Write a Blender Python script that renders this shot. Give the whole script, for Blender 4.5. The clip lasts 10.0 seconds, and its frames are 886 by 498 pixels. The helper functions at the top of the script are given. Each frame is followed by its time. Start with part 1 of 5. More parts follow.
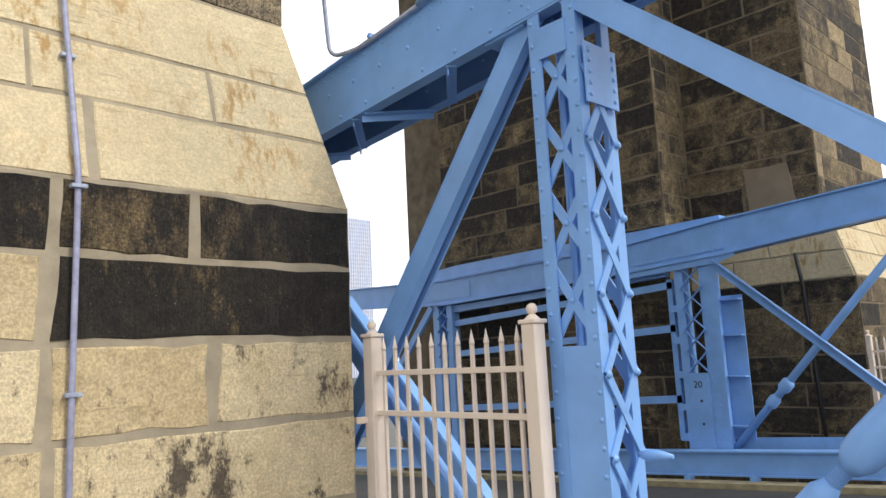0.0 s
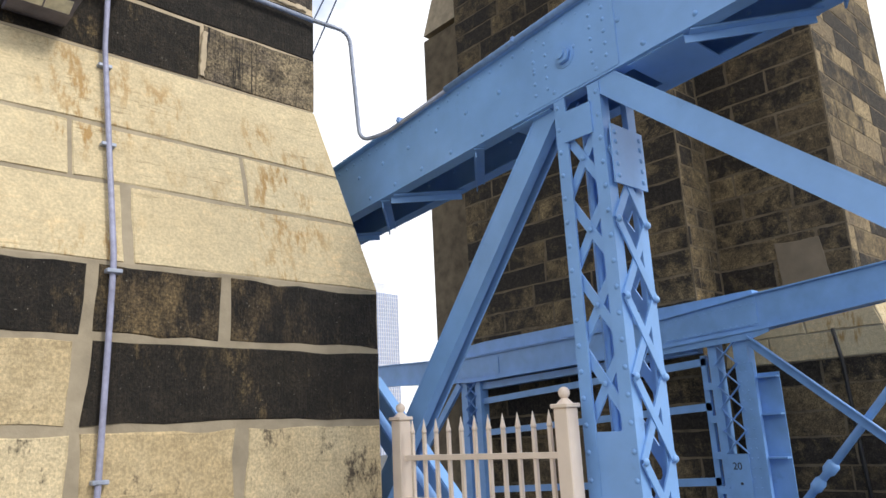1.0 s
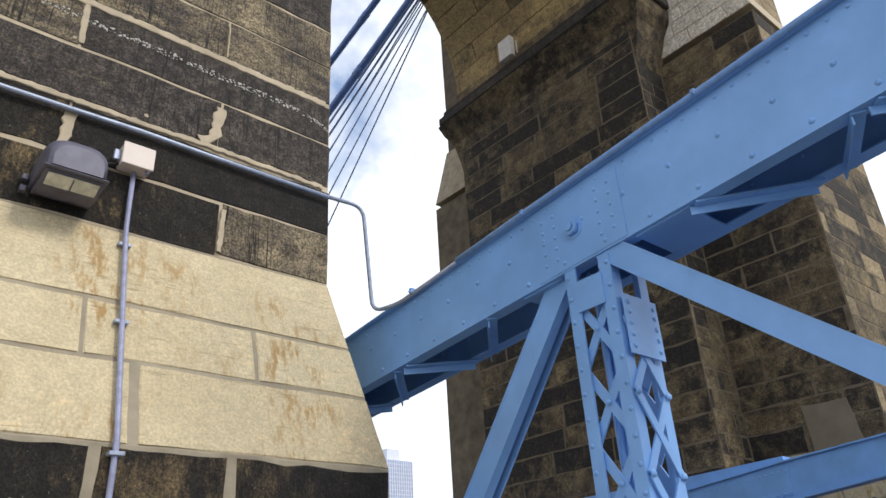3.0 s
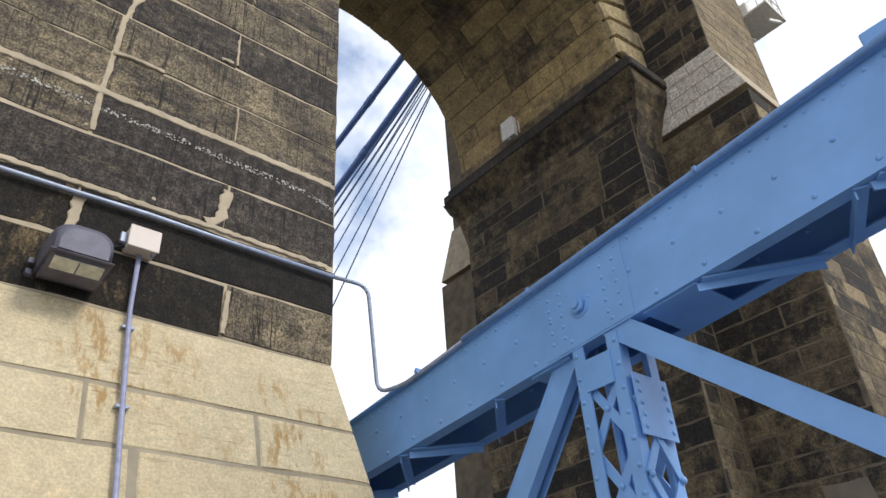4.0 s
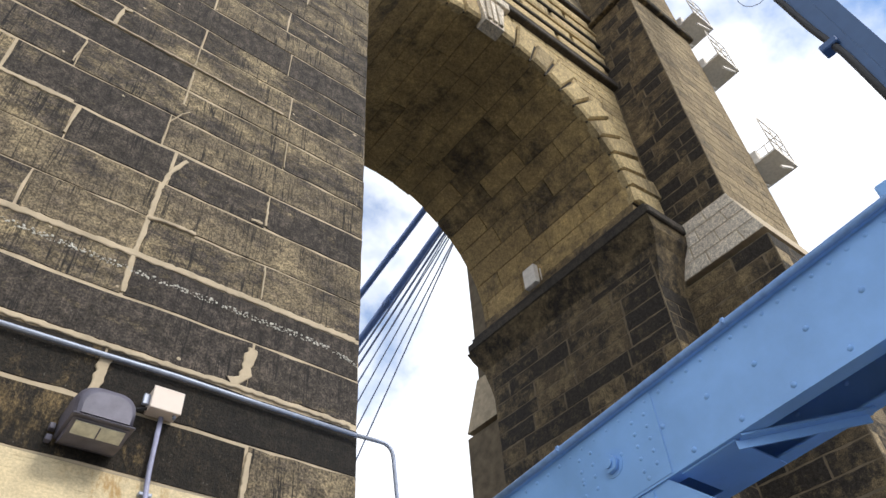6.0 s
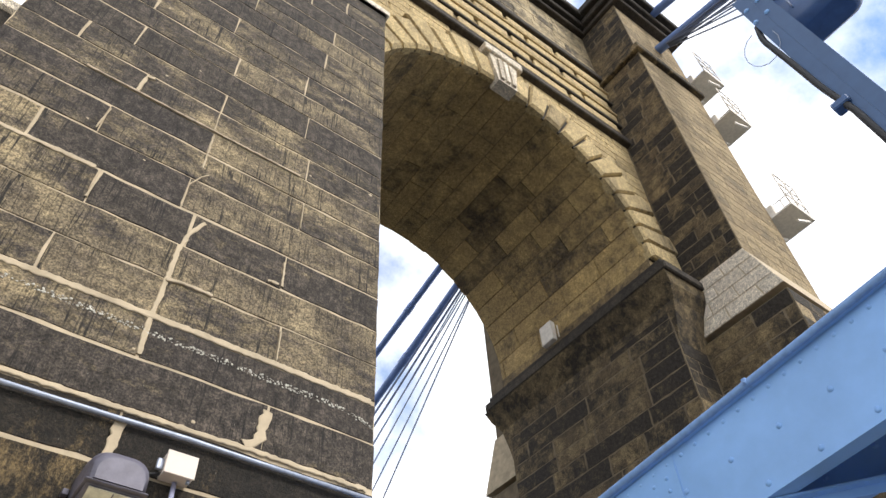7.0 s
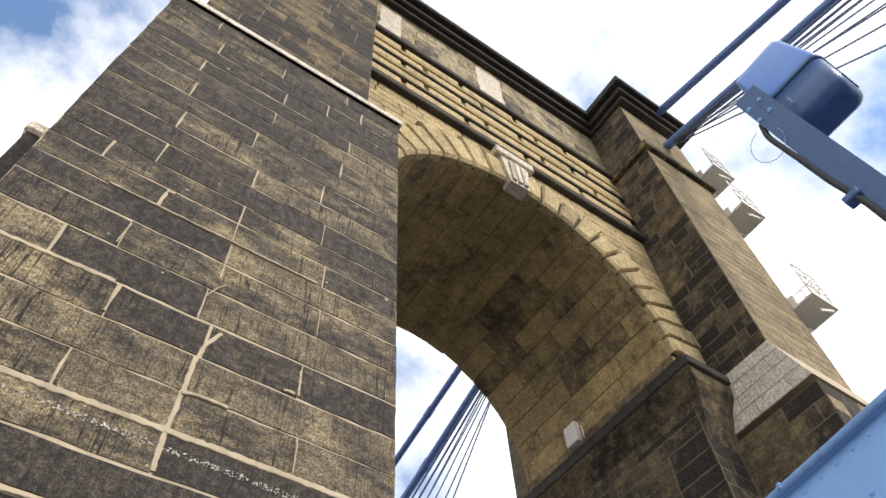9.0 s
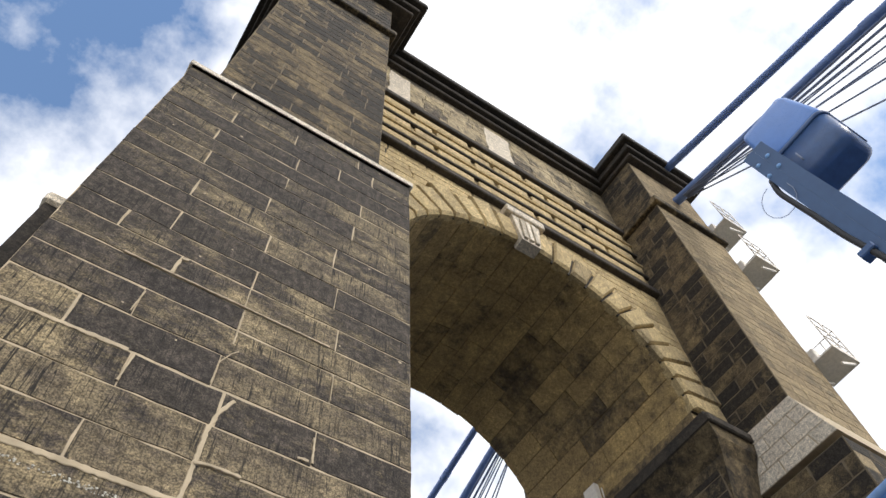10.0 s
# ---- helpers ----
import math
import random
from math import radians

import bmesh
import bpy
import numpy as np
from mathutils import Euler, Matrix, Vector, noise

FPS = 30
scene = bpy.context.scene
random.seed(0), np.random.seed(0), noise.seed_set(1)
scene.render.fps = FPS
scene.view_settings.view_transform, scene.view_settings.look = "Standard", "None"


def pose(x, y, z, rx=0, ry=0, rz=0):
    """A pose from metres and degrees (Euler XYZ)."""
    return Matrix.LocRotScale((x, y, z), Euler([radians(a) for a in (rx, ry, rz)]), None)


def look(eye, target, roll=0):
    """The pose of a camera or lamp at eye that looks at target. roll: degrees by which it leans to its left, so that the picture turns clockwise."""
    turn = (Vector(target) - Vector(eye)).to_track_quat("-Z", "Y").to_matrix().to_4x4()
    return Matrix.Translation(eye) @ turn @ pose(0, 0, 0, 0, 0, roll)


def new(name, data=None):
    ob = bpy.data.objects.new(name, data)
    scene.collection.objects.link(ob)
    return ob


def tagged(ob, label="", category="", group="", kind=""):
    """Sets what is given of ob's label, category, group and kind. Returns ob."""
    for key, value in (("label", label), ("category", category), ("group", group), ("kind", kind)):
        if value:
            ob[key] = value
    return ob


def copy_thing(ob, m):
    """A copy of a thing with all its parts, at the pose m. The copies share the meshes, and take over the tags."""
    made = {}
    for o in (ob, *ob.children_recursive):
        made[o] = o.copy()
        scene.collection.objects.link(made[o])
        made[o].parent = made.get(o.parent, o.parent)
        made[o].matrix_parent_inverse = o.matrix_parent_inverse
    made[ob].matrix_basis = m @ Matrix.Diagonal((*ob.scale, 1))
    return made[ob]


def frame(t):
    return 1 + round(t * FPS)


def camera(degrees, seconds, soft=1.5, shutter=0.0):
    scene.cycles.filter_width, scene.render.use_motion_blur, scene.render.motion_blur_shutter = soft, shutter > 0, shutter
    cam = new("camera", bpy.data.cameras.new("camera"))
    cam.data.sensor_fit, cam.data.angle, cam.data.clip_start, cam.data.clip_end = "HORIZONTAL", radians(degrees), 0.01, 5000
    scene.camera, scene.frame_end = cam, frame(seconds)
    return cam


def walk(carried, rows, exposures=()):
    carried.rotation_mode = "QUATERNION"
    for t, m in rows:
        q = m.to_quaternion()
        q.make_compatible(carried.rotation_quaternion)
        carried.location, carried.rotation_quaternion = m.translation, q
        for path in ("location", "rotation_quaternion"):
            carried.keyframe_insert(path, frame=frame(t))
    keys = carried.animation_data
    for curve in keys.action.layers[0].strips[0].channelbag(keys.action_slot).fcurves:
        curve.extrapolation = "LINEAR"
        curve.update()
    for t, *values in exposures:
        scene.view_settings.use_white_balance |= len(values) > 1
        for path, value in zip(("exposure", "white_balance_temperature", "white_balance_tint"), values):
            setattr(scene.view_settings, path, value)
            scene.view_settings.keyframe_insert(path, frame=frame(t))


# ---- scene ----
import itertools

cam = camera(61.85, 10.0)
EYE = 1.6
ROWS = [  # seconds, metres from the first eye, turns about x, y and z
    (0, 0.000, -0.000, -0.000, 98.37, 2.79, -43.93),
    (0.5, -0.001, 0.007, 0.024, 101.07, 2.74, -42.94),
    (1, -0.003, 0.011, 0.050, 104.19, 2.72, -41.79),
    (1.5, -0.004, 0.010, 0.074, 107.28, 2.90, -41.12),
    (2, 0.002, 0.014, 0.095, 110.33, 2.98, -40.72),
    (2.5, 0.011, 0.017, 0.114, 113.57, 3.00, -40.62),
    (4, 0.039, 0.028, 0.149, 122.75, 3.49, -39.75),
    (4.5, 0.040, 0.030, 0.164, 125.77, 3.41, -39.15),
    (5, 0.036, 0.027, 0.176, 128.88, 3.26, -38.37),
    (5.5, 0.029, 0.019, 0.192, 131.71, 3.26, -38.16),
    (7, 0.019, -0.003, 0.226, 138.65, 2.67, -36.44),
    (7.5, 0.022, -0.008, 0.235, 140.71, 2.53, -35.89),
    (8, 0.029, -0.009, 0.248, 142.53, 2.94, -35.06),
    (8.5, 0.025, -0.014, 0.255, 144.36, 2.79, -34.54),
    (9, 0.025, -0.029, 0.260, 146.45, 2.65, -34.22),
    (9.5, 0.023, -0.037, 0.276, 148.79, 2.65, -33.36),
    (10, 0.014, -0.043, 0.282, 151.08, 2.47, -32.71),
]
EXPOSURES = [(0.0, -0.26, 6450, 10), (2.0, -0.46, 6250, 10), (4.0, -0.52, 6050, 10), (5.5, -0.45, 6150, 10), (7.0, -0.05, 6450, 10), (9.0, -0.17, 6450, 10), (10.0, -0.39, 6400, 10)]
walk(cam, [(t, pose(x, y, EYE + z, rx, ry, rz)) for t, x, y, z, rx, ry, rz in ROWS], EXPOSURES)

# ---- world, sun ----
world = bpy.data.worlds.new("sky")
scene.world = world
world.use_nodes = True
wn, wl = world.node_tree.nodes, world.node_tree.links
wn.clear()
w_out = wn.new("ShaderNodeOutputWorld")
w_bg = wn.new("ShaderNodeBackground")
w_sky = wn.new("ShaderNodeTexSky")
w_sky.sky_type, w_sky.sun_disc = "NISHITA", False
w_sky.sun_elevation, w_sky.sun_rotation = radians(43), radians(163)
w_sky.air_density, w_sky.dust_density, w_sky.ozone_density = 1.3, 0.2, 3.0
w_tc = wn.new("ShaderNodeTexCoord")
w_map = wn.new("ShaderNodeMapping")
w_map.inputs["Location"].default_value = (3.1, 1.4, 0.6)
w_noise = wn.new("ShaderNodeTexNoise")
w_noise.inputs["Scale"].default_value = 4.2
w_noise.inputs["Detail"].default_value = 7
w_noise.inputs["Roughness"].default_value = 0.58
w_ramp = wn.new("ShaderNodeValToRGB")
w_ramp.color_ramp.elements[0].position, w_ramp.color_ramp.elements[1].position = 0.38, 0.60
w_scale = wn.new("ShaderNodeVectorMath")
w_scale.operation = "SCALE"
w_scale.inputs["Scale"].default_value = 0.28
w_mix = wn.new("ShaderNodeMix")
w_mix.data_type = "RGBA"
w_mix.inputs["B"].default_value = (1.70, 1.70, 1.72, 1)
wl.new(w_tc.outputs["Generated"], w_map.inputs["Vector"])
wl.new(w_map.outputs["Vector"], w_noise.inputs["Vector"])
w_dot = wn.new("ShaderNodeVectorMath")
w_dot.operation = "DOT_PRODUCT"
w_dot.inputs[1].default_value = (-0.40, 0.30, 0.87)   # the clouds thin out towards this side
w_thin = wn.new("ShaderNodeMapRange")
w_thin.inputs["From Min"].default_value, w_thin.inputs["From Max"].default_value = 0.84, 0.985
w_thin.inputs["To Min"].default_value, w_thin.inputs["To Max"].default_value = 0.08, -0.06
w_add = wn.new("ShaderNodeMath")
wl.new(w_tc.outputs["Generated"], w_dot.inputs[0])
wl.new(w_dot.outputs["Value"], w_thin.inputs["Value"])
wl.new(w_thin.outputs[0], w_add.inputs[0])
wl.new(w_noise.outputs["Fac"], w_add.inputs[1])
w_sep = wn.new("ShaderNodeSeparateXYZ")
w_low = wn.new("ShaderNodeMapRange")              # haze closes the sky towards the horizon
w_low.inputs["From Min"].default_value, w_low.inputs["From Max"].default_value = 0.3, 0.6
w_low.inputs["To Min"].default_value, w_low.inputs["To Max"].default_value = 0.2, 0.0
w_sum = wn.new("ShaderNodeMath")
wl.new(w_tc.outputs["Generated"], w_sep.inputs[0])
wl.new(w_sep.outputs["Z"], w_low.inputs["Value"])
wl.new(w_add.outputs[0], w_sum.inputs[0])
wl.new(w_low.outputs[0], w_sum.inputs[1])
wl.new(w_sum.outputs[0], w_ramp.inputs["Fac"])
wl.new(w_sky.outputs["Color"], w_scale.inputs[0])
wl.new(w_ramp.outputs["Color"], w_mix.inputs["Factor"])
wl.new(w_scale.outputs["Vector"], w_mix.inputs["A"])
wl.new(w_mix.outputs["Result"], w_bg.inputs["Color"])
wl.new(w_bg.outputs["Background"], w_out.inputs["Surface"])
w_bg.inputs["Strength"].default_value = 1.0

sun = new("sun", bpy.data.lights.new("sun", "SUN"))
sun.data.energy, sun.data.angle, sun.data.color = 2.9, radians(14), (1.0, 0.93, 0.82)
sun.matrix_world = look((0, 0, 60), (-13, 42, 20))

# ---- materials ----
def material(name, rough=0.6, metal=0.0):
    m = bpy.data.materials.new(name)
    m.use_nodes = True
    b = m.node_tree.nodes["Principled BSDF"]
    b.inputs["Roughness"].default_value, b.inputs["Metallic"].default_value = rough, metal
    return m, m.node_tree.nodes, m.node_tree.links, b


def noise_node(n, l, vec, scale, detail=5, rough=0.6, stretch=None):
    if stretch:
        mp = n.new("ShaderNodeMapping")
        mp.inputs["Scale"].default_value = stretch
        l.new(vec, mp.inputs["Vector"])
        vec = mp.outputs["Vector"]
    t = n.new("ShaderNodeTexNoise")
    t.inputs["Scale"].default_value, t.inputs["Detail"].default_value, t.inputs["Roughness"].default_value = scale, detail, rough
    l.new(vec, t.inputs["Vector"])
    return t.outputs["Fac"]


def ramp(n, l, fac, stops):
    r = n.new("ShaderNodeValToRGB")
    e = r.color_ramp.elements
    while len(e) < len(stops):
        e.new(0.5)
    for k, (p, c) in zip(e, stops):
        k.position, k.color = p, (*c, 1) if len(c) == 3 else c
    l.new(fac, r.inputs["Fac"])
    return r.outputs["Color"]


def mix(n, l, fac, a, b, mode="MIX"):
    m = n.new("ShaderNodeMix")
    m.data_type, m.blend_type = "RGBA", mode
    for sock, v in (("Factor", fac), ("A", a), ("B", b)):
        if isinstance(v, (int, float)):
            m.inputs[sock].default_value = v
        elif isinstance(v, tuple):
            m.inputs[sock].default_value = (*v, 1)
        else:
            l.new(v, m.inputs[sock])
    return m.outputs["Result"]


def bump(n, l, b, height, strength, dist=0.01):
    k = n.new("ShaderNodeBump")
    k.inputs["Strength"].default_value, k.inputs["Distance"].default_value = strength, dist
    l.new(height, k.inputs["Height"])
    l.new(k.outputs["Normal"], b.inputs["Normal"])


def world_pos(n):
    return n.new("ShaderNodeNewGeometry").outputs["Position"]


def math_node(n, l, op, a, b):
    k = n.new("ShaderNodeMath")
    k.operation = op
    for i, v in enumerate((a, b)):
        if isinstance(v, (int, float)):
            k.inputs[i].default_value = v
        else:
            l.new(v, k.inputs[i])
    return k.outputs[0]


def stone(name, light, mid, dark, soot, soot_lo=0.45, soot_hi=0.62, island=False, tool=0.5, streak=(1, 1, 0.18), grain=1.0, lines=0.0, rust=0.0, bite=0.55, own=0.16, bedding=0.0):
    """Weathered masonry: each block its own tone, grain, soot patches with shapes of their own, tooling marks, rust runs."""
    m, n, l, b = material(name, 0.9)
    pos = world_pos(n)
    if island:
        rnd = n.new("ShaderNodeNewGeometry").outputs["Random Per Island"]
    else:
        rnd = n.new("ShaderNodeObjectInfo").outputs["Random"]
    tone = ramp(n, l, rnd, [(0.0, dark), (0.3, mid), (0.55, light), (0.75, mid), (0.88, dark), (1.0, light)])
    big = noise_node(n, l, pos, 1.7, 7, 0.68)
    med = noise_node(n, l, pos, 11, 6, 0.7)
    fine = noise_node(n, l, pos, 55, 4, 0.7)
    col = mix(n, l, 0.5, tone, ramp(n, l, big, [(0.32, dark), (0.5, mid), (0.66, light)]))
    # soot: broad shapes broken by streaks and grain, more on some blocks than on others
    st = noise_node(n, l, pos, 3.6, 10, 0.8, streak)
    wide = noise_node(n, l, pos, 0.6, 3, 0.5)
    mix_s = math_node(n, l, "ADD", math_node(n, l, "MULTIPLY", st, 0.55), math_node(n, l, "MULTIPLY", rnd, own))
    mix_s = math_node(n, l, "ADD", mix_s, math_node(n, l, "MULTIPLY", wide, 0.3))
    mix_s = math_node(n, l, "ADD", mix_s, math_node(n, l, "MULTIPLY", med, 0.16))
    sf = ramp(n, l, mix_s, [(soot_lo, (0, 0, 0)), (soot_hi, (0.95, 0.95, 0.95))])
    grime = mix(n, l, ramp(n, l, med, [(0.35, (0, 0, 0)), (0.65, (1, 1, 1))]), soot, tuple(min(1, c * 2.4) for c in soot))
    col = mix(n, l, sf, col, grime)
    sp = ramp(n, l, med, [(0.3, (0.38, 0.36, 0.34)), (0.5, (0.95, 0.95, 0.95)), (0.7, (1.6, 1.57, 1.5))])
    col = mix(n, l, 0.75 * grain, col, sp, "MULTIPLY")
    sp2 = ramp(n, l, fine, [(0.38, (0.3, 0.285, 0.27)), (0.5, (0.95, 0.95, 0.95)), (0.63, (1.85, 1.8, 1.7))])
    col = mix(n, l, 0.7 * grain, col, sp2, "MULTIPLY")
    if lines:
        # chisel lines, dark with dirt, in broken groups
        off = n.new("ShaderNodeVectorMath")
        off.operation = "ADD"
        shift = n.new("ShaderNodeCombineXYZ")
        l.new(math_node(n, l, "MULTIPLY", rnd, 37.0), shift.inputs["X"])
        l.new(pos, off.inputs[0])
        l.new(shift.outputs[0], off.inputs[1])
        ln = noise_node(n, l, off.outputs[0], 1.0, 2, 0.45, (19, 19, 0.7))
        grp = noise_node(n, l, off.outputs[0], 1.6, 4, 0.6)
        lf = ramp(n, l, ln, [(0.478, (0, 0, 0)), (0.492, (1, 1, 1)), (0.508, (1, 1, 1)), (0.522, (0, 0, 0))])
        lf = mix(n, l, ramp(n, l, grp, [(0.36, (0, 0, 0)), (0.54, (lines, lines, lines))]), (0, 0, 0), lf)
        col = mix(n, l, lf, col, (0.010, 0.0085, 0.0075))
        pale = noise_node(n, l, pos, 70, 2, 0.5)
        col = mix(n, l, ramp(n, l, pale, [(0.73, (0, 0, 0)), (0.77, (0.5, 0.5, 0.5))]), col, (0.5, 0.46, 0.38))
    if bedding:
        # thin broken bedding lines and pits along the courses
        bd = noise_node(n, l, pos, 3.0, 8, 0.75, (1, 1, 11))
        bp = noise_node(n, l, pos, 1.3, 3, 0.5)
        bf = math_node(n, l, "MULTIPLY", ramp(n, l, bd, [(0.56, (0, 0, 0)), (0.64, (bedding, bedding, bedding))]), ramp(n, l, bp, [(0.42, (0.15, 0.15, 0.15)), (0.6, (1, 1, 1))]))
        col = mix(n, l, bf, col, (0.20, 0.145, 0.075))
    if rust:
        rn = noise_node(n, l, pos, 2.2, 6, 0.7, (7, 7, 0.5))
        rp = noise_node(n, l, pos, 0.9, 2, 0.5)
        rf = math_node(n, l, "MULTIPLY", ramp(n, l, rn, [(0.50, (0, 0, 0)), (0.60, (rust, rust, rust))]), ramp(n, l, rp, [(0.47, (0, 0, 0)), (0.57, (1, 1, 1))]))
        col = mix(n, l, rf, col, (0.34, 0.185, 0.045))
    l.new(col, b.inputs["Base Color"])
    groove = noise_node(n, l, pos, 9, 4, 0.7, (6, 6, 0.35))
    h = math_node(n, l, "ADD", math_node(n, l, "MULTIPLY", groove, tool), math_node(n, l, "ADD", math_node(n, l, "MULTIPLY", fine, 0.5), math_node(n, l, "MULTIPLY", med, 0.8)))
    bump(n, l, b, h, bite, 0.02)
    return m


STONE = stone("sooty_sandstone", (0.47, 0.378, 0.222), (0.29, 0.231, 0.138), (0.108, 0.088, 0.065), (0.0225, 0.0186, 0.0172), 0.468, 0.592, lines=0.95, streak=(0.55, 0.55, 1.3), own=0.15, grain=1.25)
STONE_FAR = stone("sooty_sandstone_joined", (0.38, 0.288, 0.15), (0.20, 0.15, 0.08), (0.078, 0.059, 0.038), (0.011, 0.0092, 0.0082), 0.49, 0.61, island=True, streak=(0.8, 0.8, 0.8), own=0.16, grain=1.15)
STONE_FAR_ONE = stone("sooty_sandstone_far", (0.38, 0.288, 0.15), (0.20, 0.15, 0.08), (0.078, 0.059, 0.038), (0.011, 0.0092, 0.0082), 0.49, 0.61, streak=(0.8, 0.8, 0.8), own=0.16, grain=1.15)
STONE_BLACK = stone("soot_blackened_stone", (0.34, 0.245, 0.115), (0.15, 0.108, 0.056), (0.055, 0.041, 0.028), (0.0042, 0.0036, 0.0032), 0.41, 0.50, lines=0.45, bite=1.0, streak=(1, 1, 0.4), own=0.06, grain=1.1)
STONE_CREAM = stone("clean_cream_limestone", (0.63, 0.535, 0.345), (0.57, 0.475, 0.30), (0.50, 0.405, 0.245), (0.36, 0.26, 0.14), 0.585, 0.80, own=0.08, tool=0.14, streak=(0.6, 0.6, 6), grain=0.27, rust=0.8, bite=0.35, bedding=0.8)
STONE_BUFF = stone("stained_buff_stone", (0.68, 0.575, 0.375), (0.57, 0.465, 0.285), (0.42, 0.32, 0.175), (0.032, 0.025, 0.019), 0.548, 0.59, own=0.05, tool=0.5, streak=(1, 1, 0.5), grain=0.4, bedding=0.45)
STONE_ARCH = stone("golden_arch_stone", (0.62, 0.485, 0.26), (0.49, 0.38, 0.2), (0.33, 0.25, 0.13), (0.06, 0.046, 0.03), 0.60, 0.76, island=True, tool=0.2)
STONE_ARCH_ONE = stone("golden_voussoir_stone", (0.64, 0.505, 0.275), (0.5, 0.39, 0.205), (0.34, 0.26, 0.135), (0.05, 0.04, 0.028), 0.58, 0.74, tool=0.2, own=0.14)
STONE_SOFFIT = stone("brown_soffit_stone", (0.57, 0.415, 0.185), (0.43, 0.31, 0.14), (0.25, 0.182, 0.092), (0.04, 0.032, 0.024), 0.535, 0.68, island=True, tool=0.2, streak=(0.7, 0.7, 0.7), own=0.13)
STONE_WHITE = stone("pale_weathering_stone", (0.78, 0.72, 0.62), (0.68, 0.61, 0.51), (0.52, 0.46, 0.37), (0.05, 0.042, 0.032), 0.63, 0.78, island=True, tool=0.2)
STONE_WHITE_ONE = stone("pale_weathering_course", (0.78, 0.72, 0.62), (0.68, 0.61, 0.51), (0.56, 0.5, 0.41), (0.10, 0.085, 0.065), 0.66, 0.85, tool=0.2)
# cleaner tan copy for the far fronts, sunlight mixed into its colour
STONE_TAN_SUNLIT = stone("tan_sunlit_sandstone", (0.39, 0.305, 0.178), (0.298, 0.23, 0.132), (0.187, 0.14, 0.081), (0.05, 0.04, 0.03), 0.58, 0.74, streak=(1, 1, 0.6), own=0.12)
STONE_PARAPET = stone("stained_parapet_stone", (0.58, 0.48, 0.31), (0.44, 0.36, 0.22), (0.28, 0.22, 0.13), (0.035, 0.028, 0.022), 0.53, 0.66, island=True, streak=(1, 1, 0.5), own=0.14)
STONE_DARK = stone("black_cornice_stone", (0.1, 0.08, 0.06), (0.04, 0.034, 0.028), (0.02, 0.018, 0.016), (0.012, 0.011, 0.01), 0.5, 0.7, island=True, tool=0.2)


def plain(name, colour, rough, metal=0.0, vary=0.12, scale=6.0, bump_s=0.08, dirt=None):
    m, n, l, b = material(name, rough, metal)
    pos = world_pos(n)
    big, fine = noise_node(n, l, pos, scale, 5), noise_node(n, l, pos, scale * 14, 4)
    lo, hi = tuple(c * (1 - vary) for c in colour), tuple(min(1, c * (1 + vary)) for c in colour)
    col = ramp(n, l, big, [(0.3, lo), (0.7, hi)])
    if dirt:
        d = noise_node(n, l, pos, scale * 0.7, 9, 0.75)
        col = mix(n, l, ramp(n, l, d, [(0.6, (0, 0, 0)), (0.72, (0.7, 0.7, 0.7))]), col, dirt)
    l.new(col, b.inputs["Base Color"])
    r = n.new("ShaderNodeMapRange")
    r.inputs["To Min"].default_value, r.inputs["To Max"].default_value = max(0.05, rough - 0.12), min(1, rough + 0.12)
    l.new(fine, r.inputs["Value"])
    l.new(r.outputs[0], b.inputs["Roughness"])
    bump(n, l, b, fine, bump_s, 0.004)
    return m


MORTAR = plain("beige_mortar", (0.48, 0.395, 0.275), 0.95, vary=0.22, scale=4, bump_s=0.6)
MORTAR_GREY = plain("grey_beige_mortar", (0.33, 0.28, 0.20), 0.95, vary=0.25, scale=4, bump_s=0.6)
MORTAR_OLD = plain("old_brown_mortar", (0.16, 0.125, 0.08), 0.95, vary=0.35, scale=3, bump_s=0.5)
BLUE = plain("blue_bridge_paint", (0.21, 0.41, 0.78), 0.38, vary=0.1, scale=2.5, bump_s=0.14, dirt=(0.15, 0.28, 0.56))
WHITE_PAINT = plain("cream_white_fence_paint", (0.80, 0.68, 0.57), 0.45, vary=0.05, bump_s=0.1)
GALV = plain("galvanised_conduit", (0.34, 0.38, 0.48), 0.45, 0.3, vary=0.2, scale=20)
BRONZE = plain("dark_bronze_casting", (0.115, 0.11, 0.145), 0.5, 0.2, vary=0.2, scale=12, bump_s=0.3)
BOX_CREAM = plain("cream_box_paint", (0.72, 0.62, 0.54), 0.5, vary=0.04)
RUBBER = plain("black_cable_sheath", (0.02, 0.02, 0.022), 0.6)
NAVY = plain("navy_lamp_housing", (0.045, 0.10, 0.24), 0.35, vary=0.15, scale=14, bump_s=0.35)
BASKET = plain("weathered_white_steel", (0.8, 0.75, 0.68), 0.6, vary=0.12, scale=9)
CONCRETE = plain("concrete_walk", (0.26, 0.24, 0.21), 0.9, vary=0.15, scale=2, bump_s=0.4)
ASPHALT = plain("asphalt", (0.055, 0.054, 0.052), 0.9, vary=0.2, scale=3, bump_s=0.4)
WATER = plain("brown_river_water", (0.05, 0.05, 0.038), 0.5, vary=0.15, scale=0.02)
# distance haze is mixed into these two pale colours
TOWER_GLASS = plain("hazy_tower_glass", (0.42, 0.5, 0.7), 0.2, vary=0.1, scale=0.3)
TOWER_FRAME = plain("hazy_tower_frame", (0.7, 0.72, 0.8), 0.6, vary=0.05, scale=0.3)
INK = plain("stencil_black", (0.02, 0.02, 0.03), 0.7)
KERB = plain("weathered_tan_kerb", (0.34, 0.29, 0.17), 0.9, vary=0.3, scale=5, bump_s=0.4)
GALV_BLUE = plain("blue_painted_conduit", (0.17, 0.31, 0.6), 0.45, vary=0.15, scale=20)
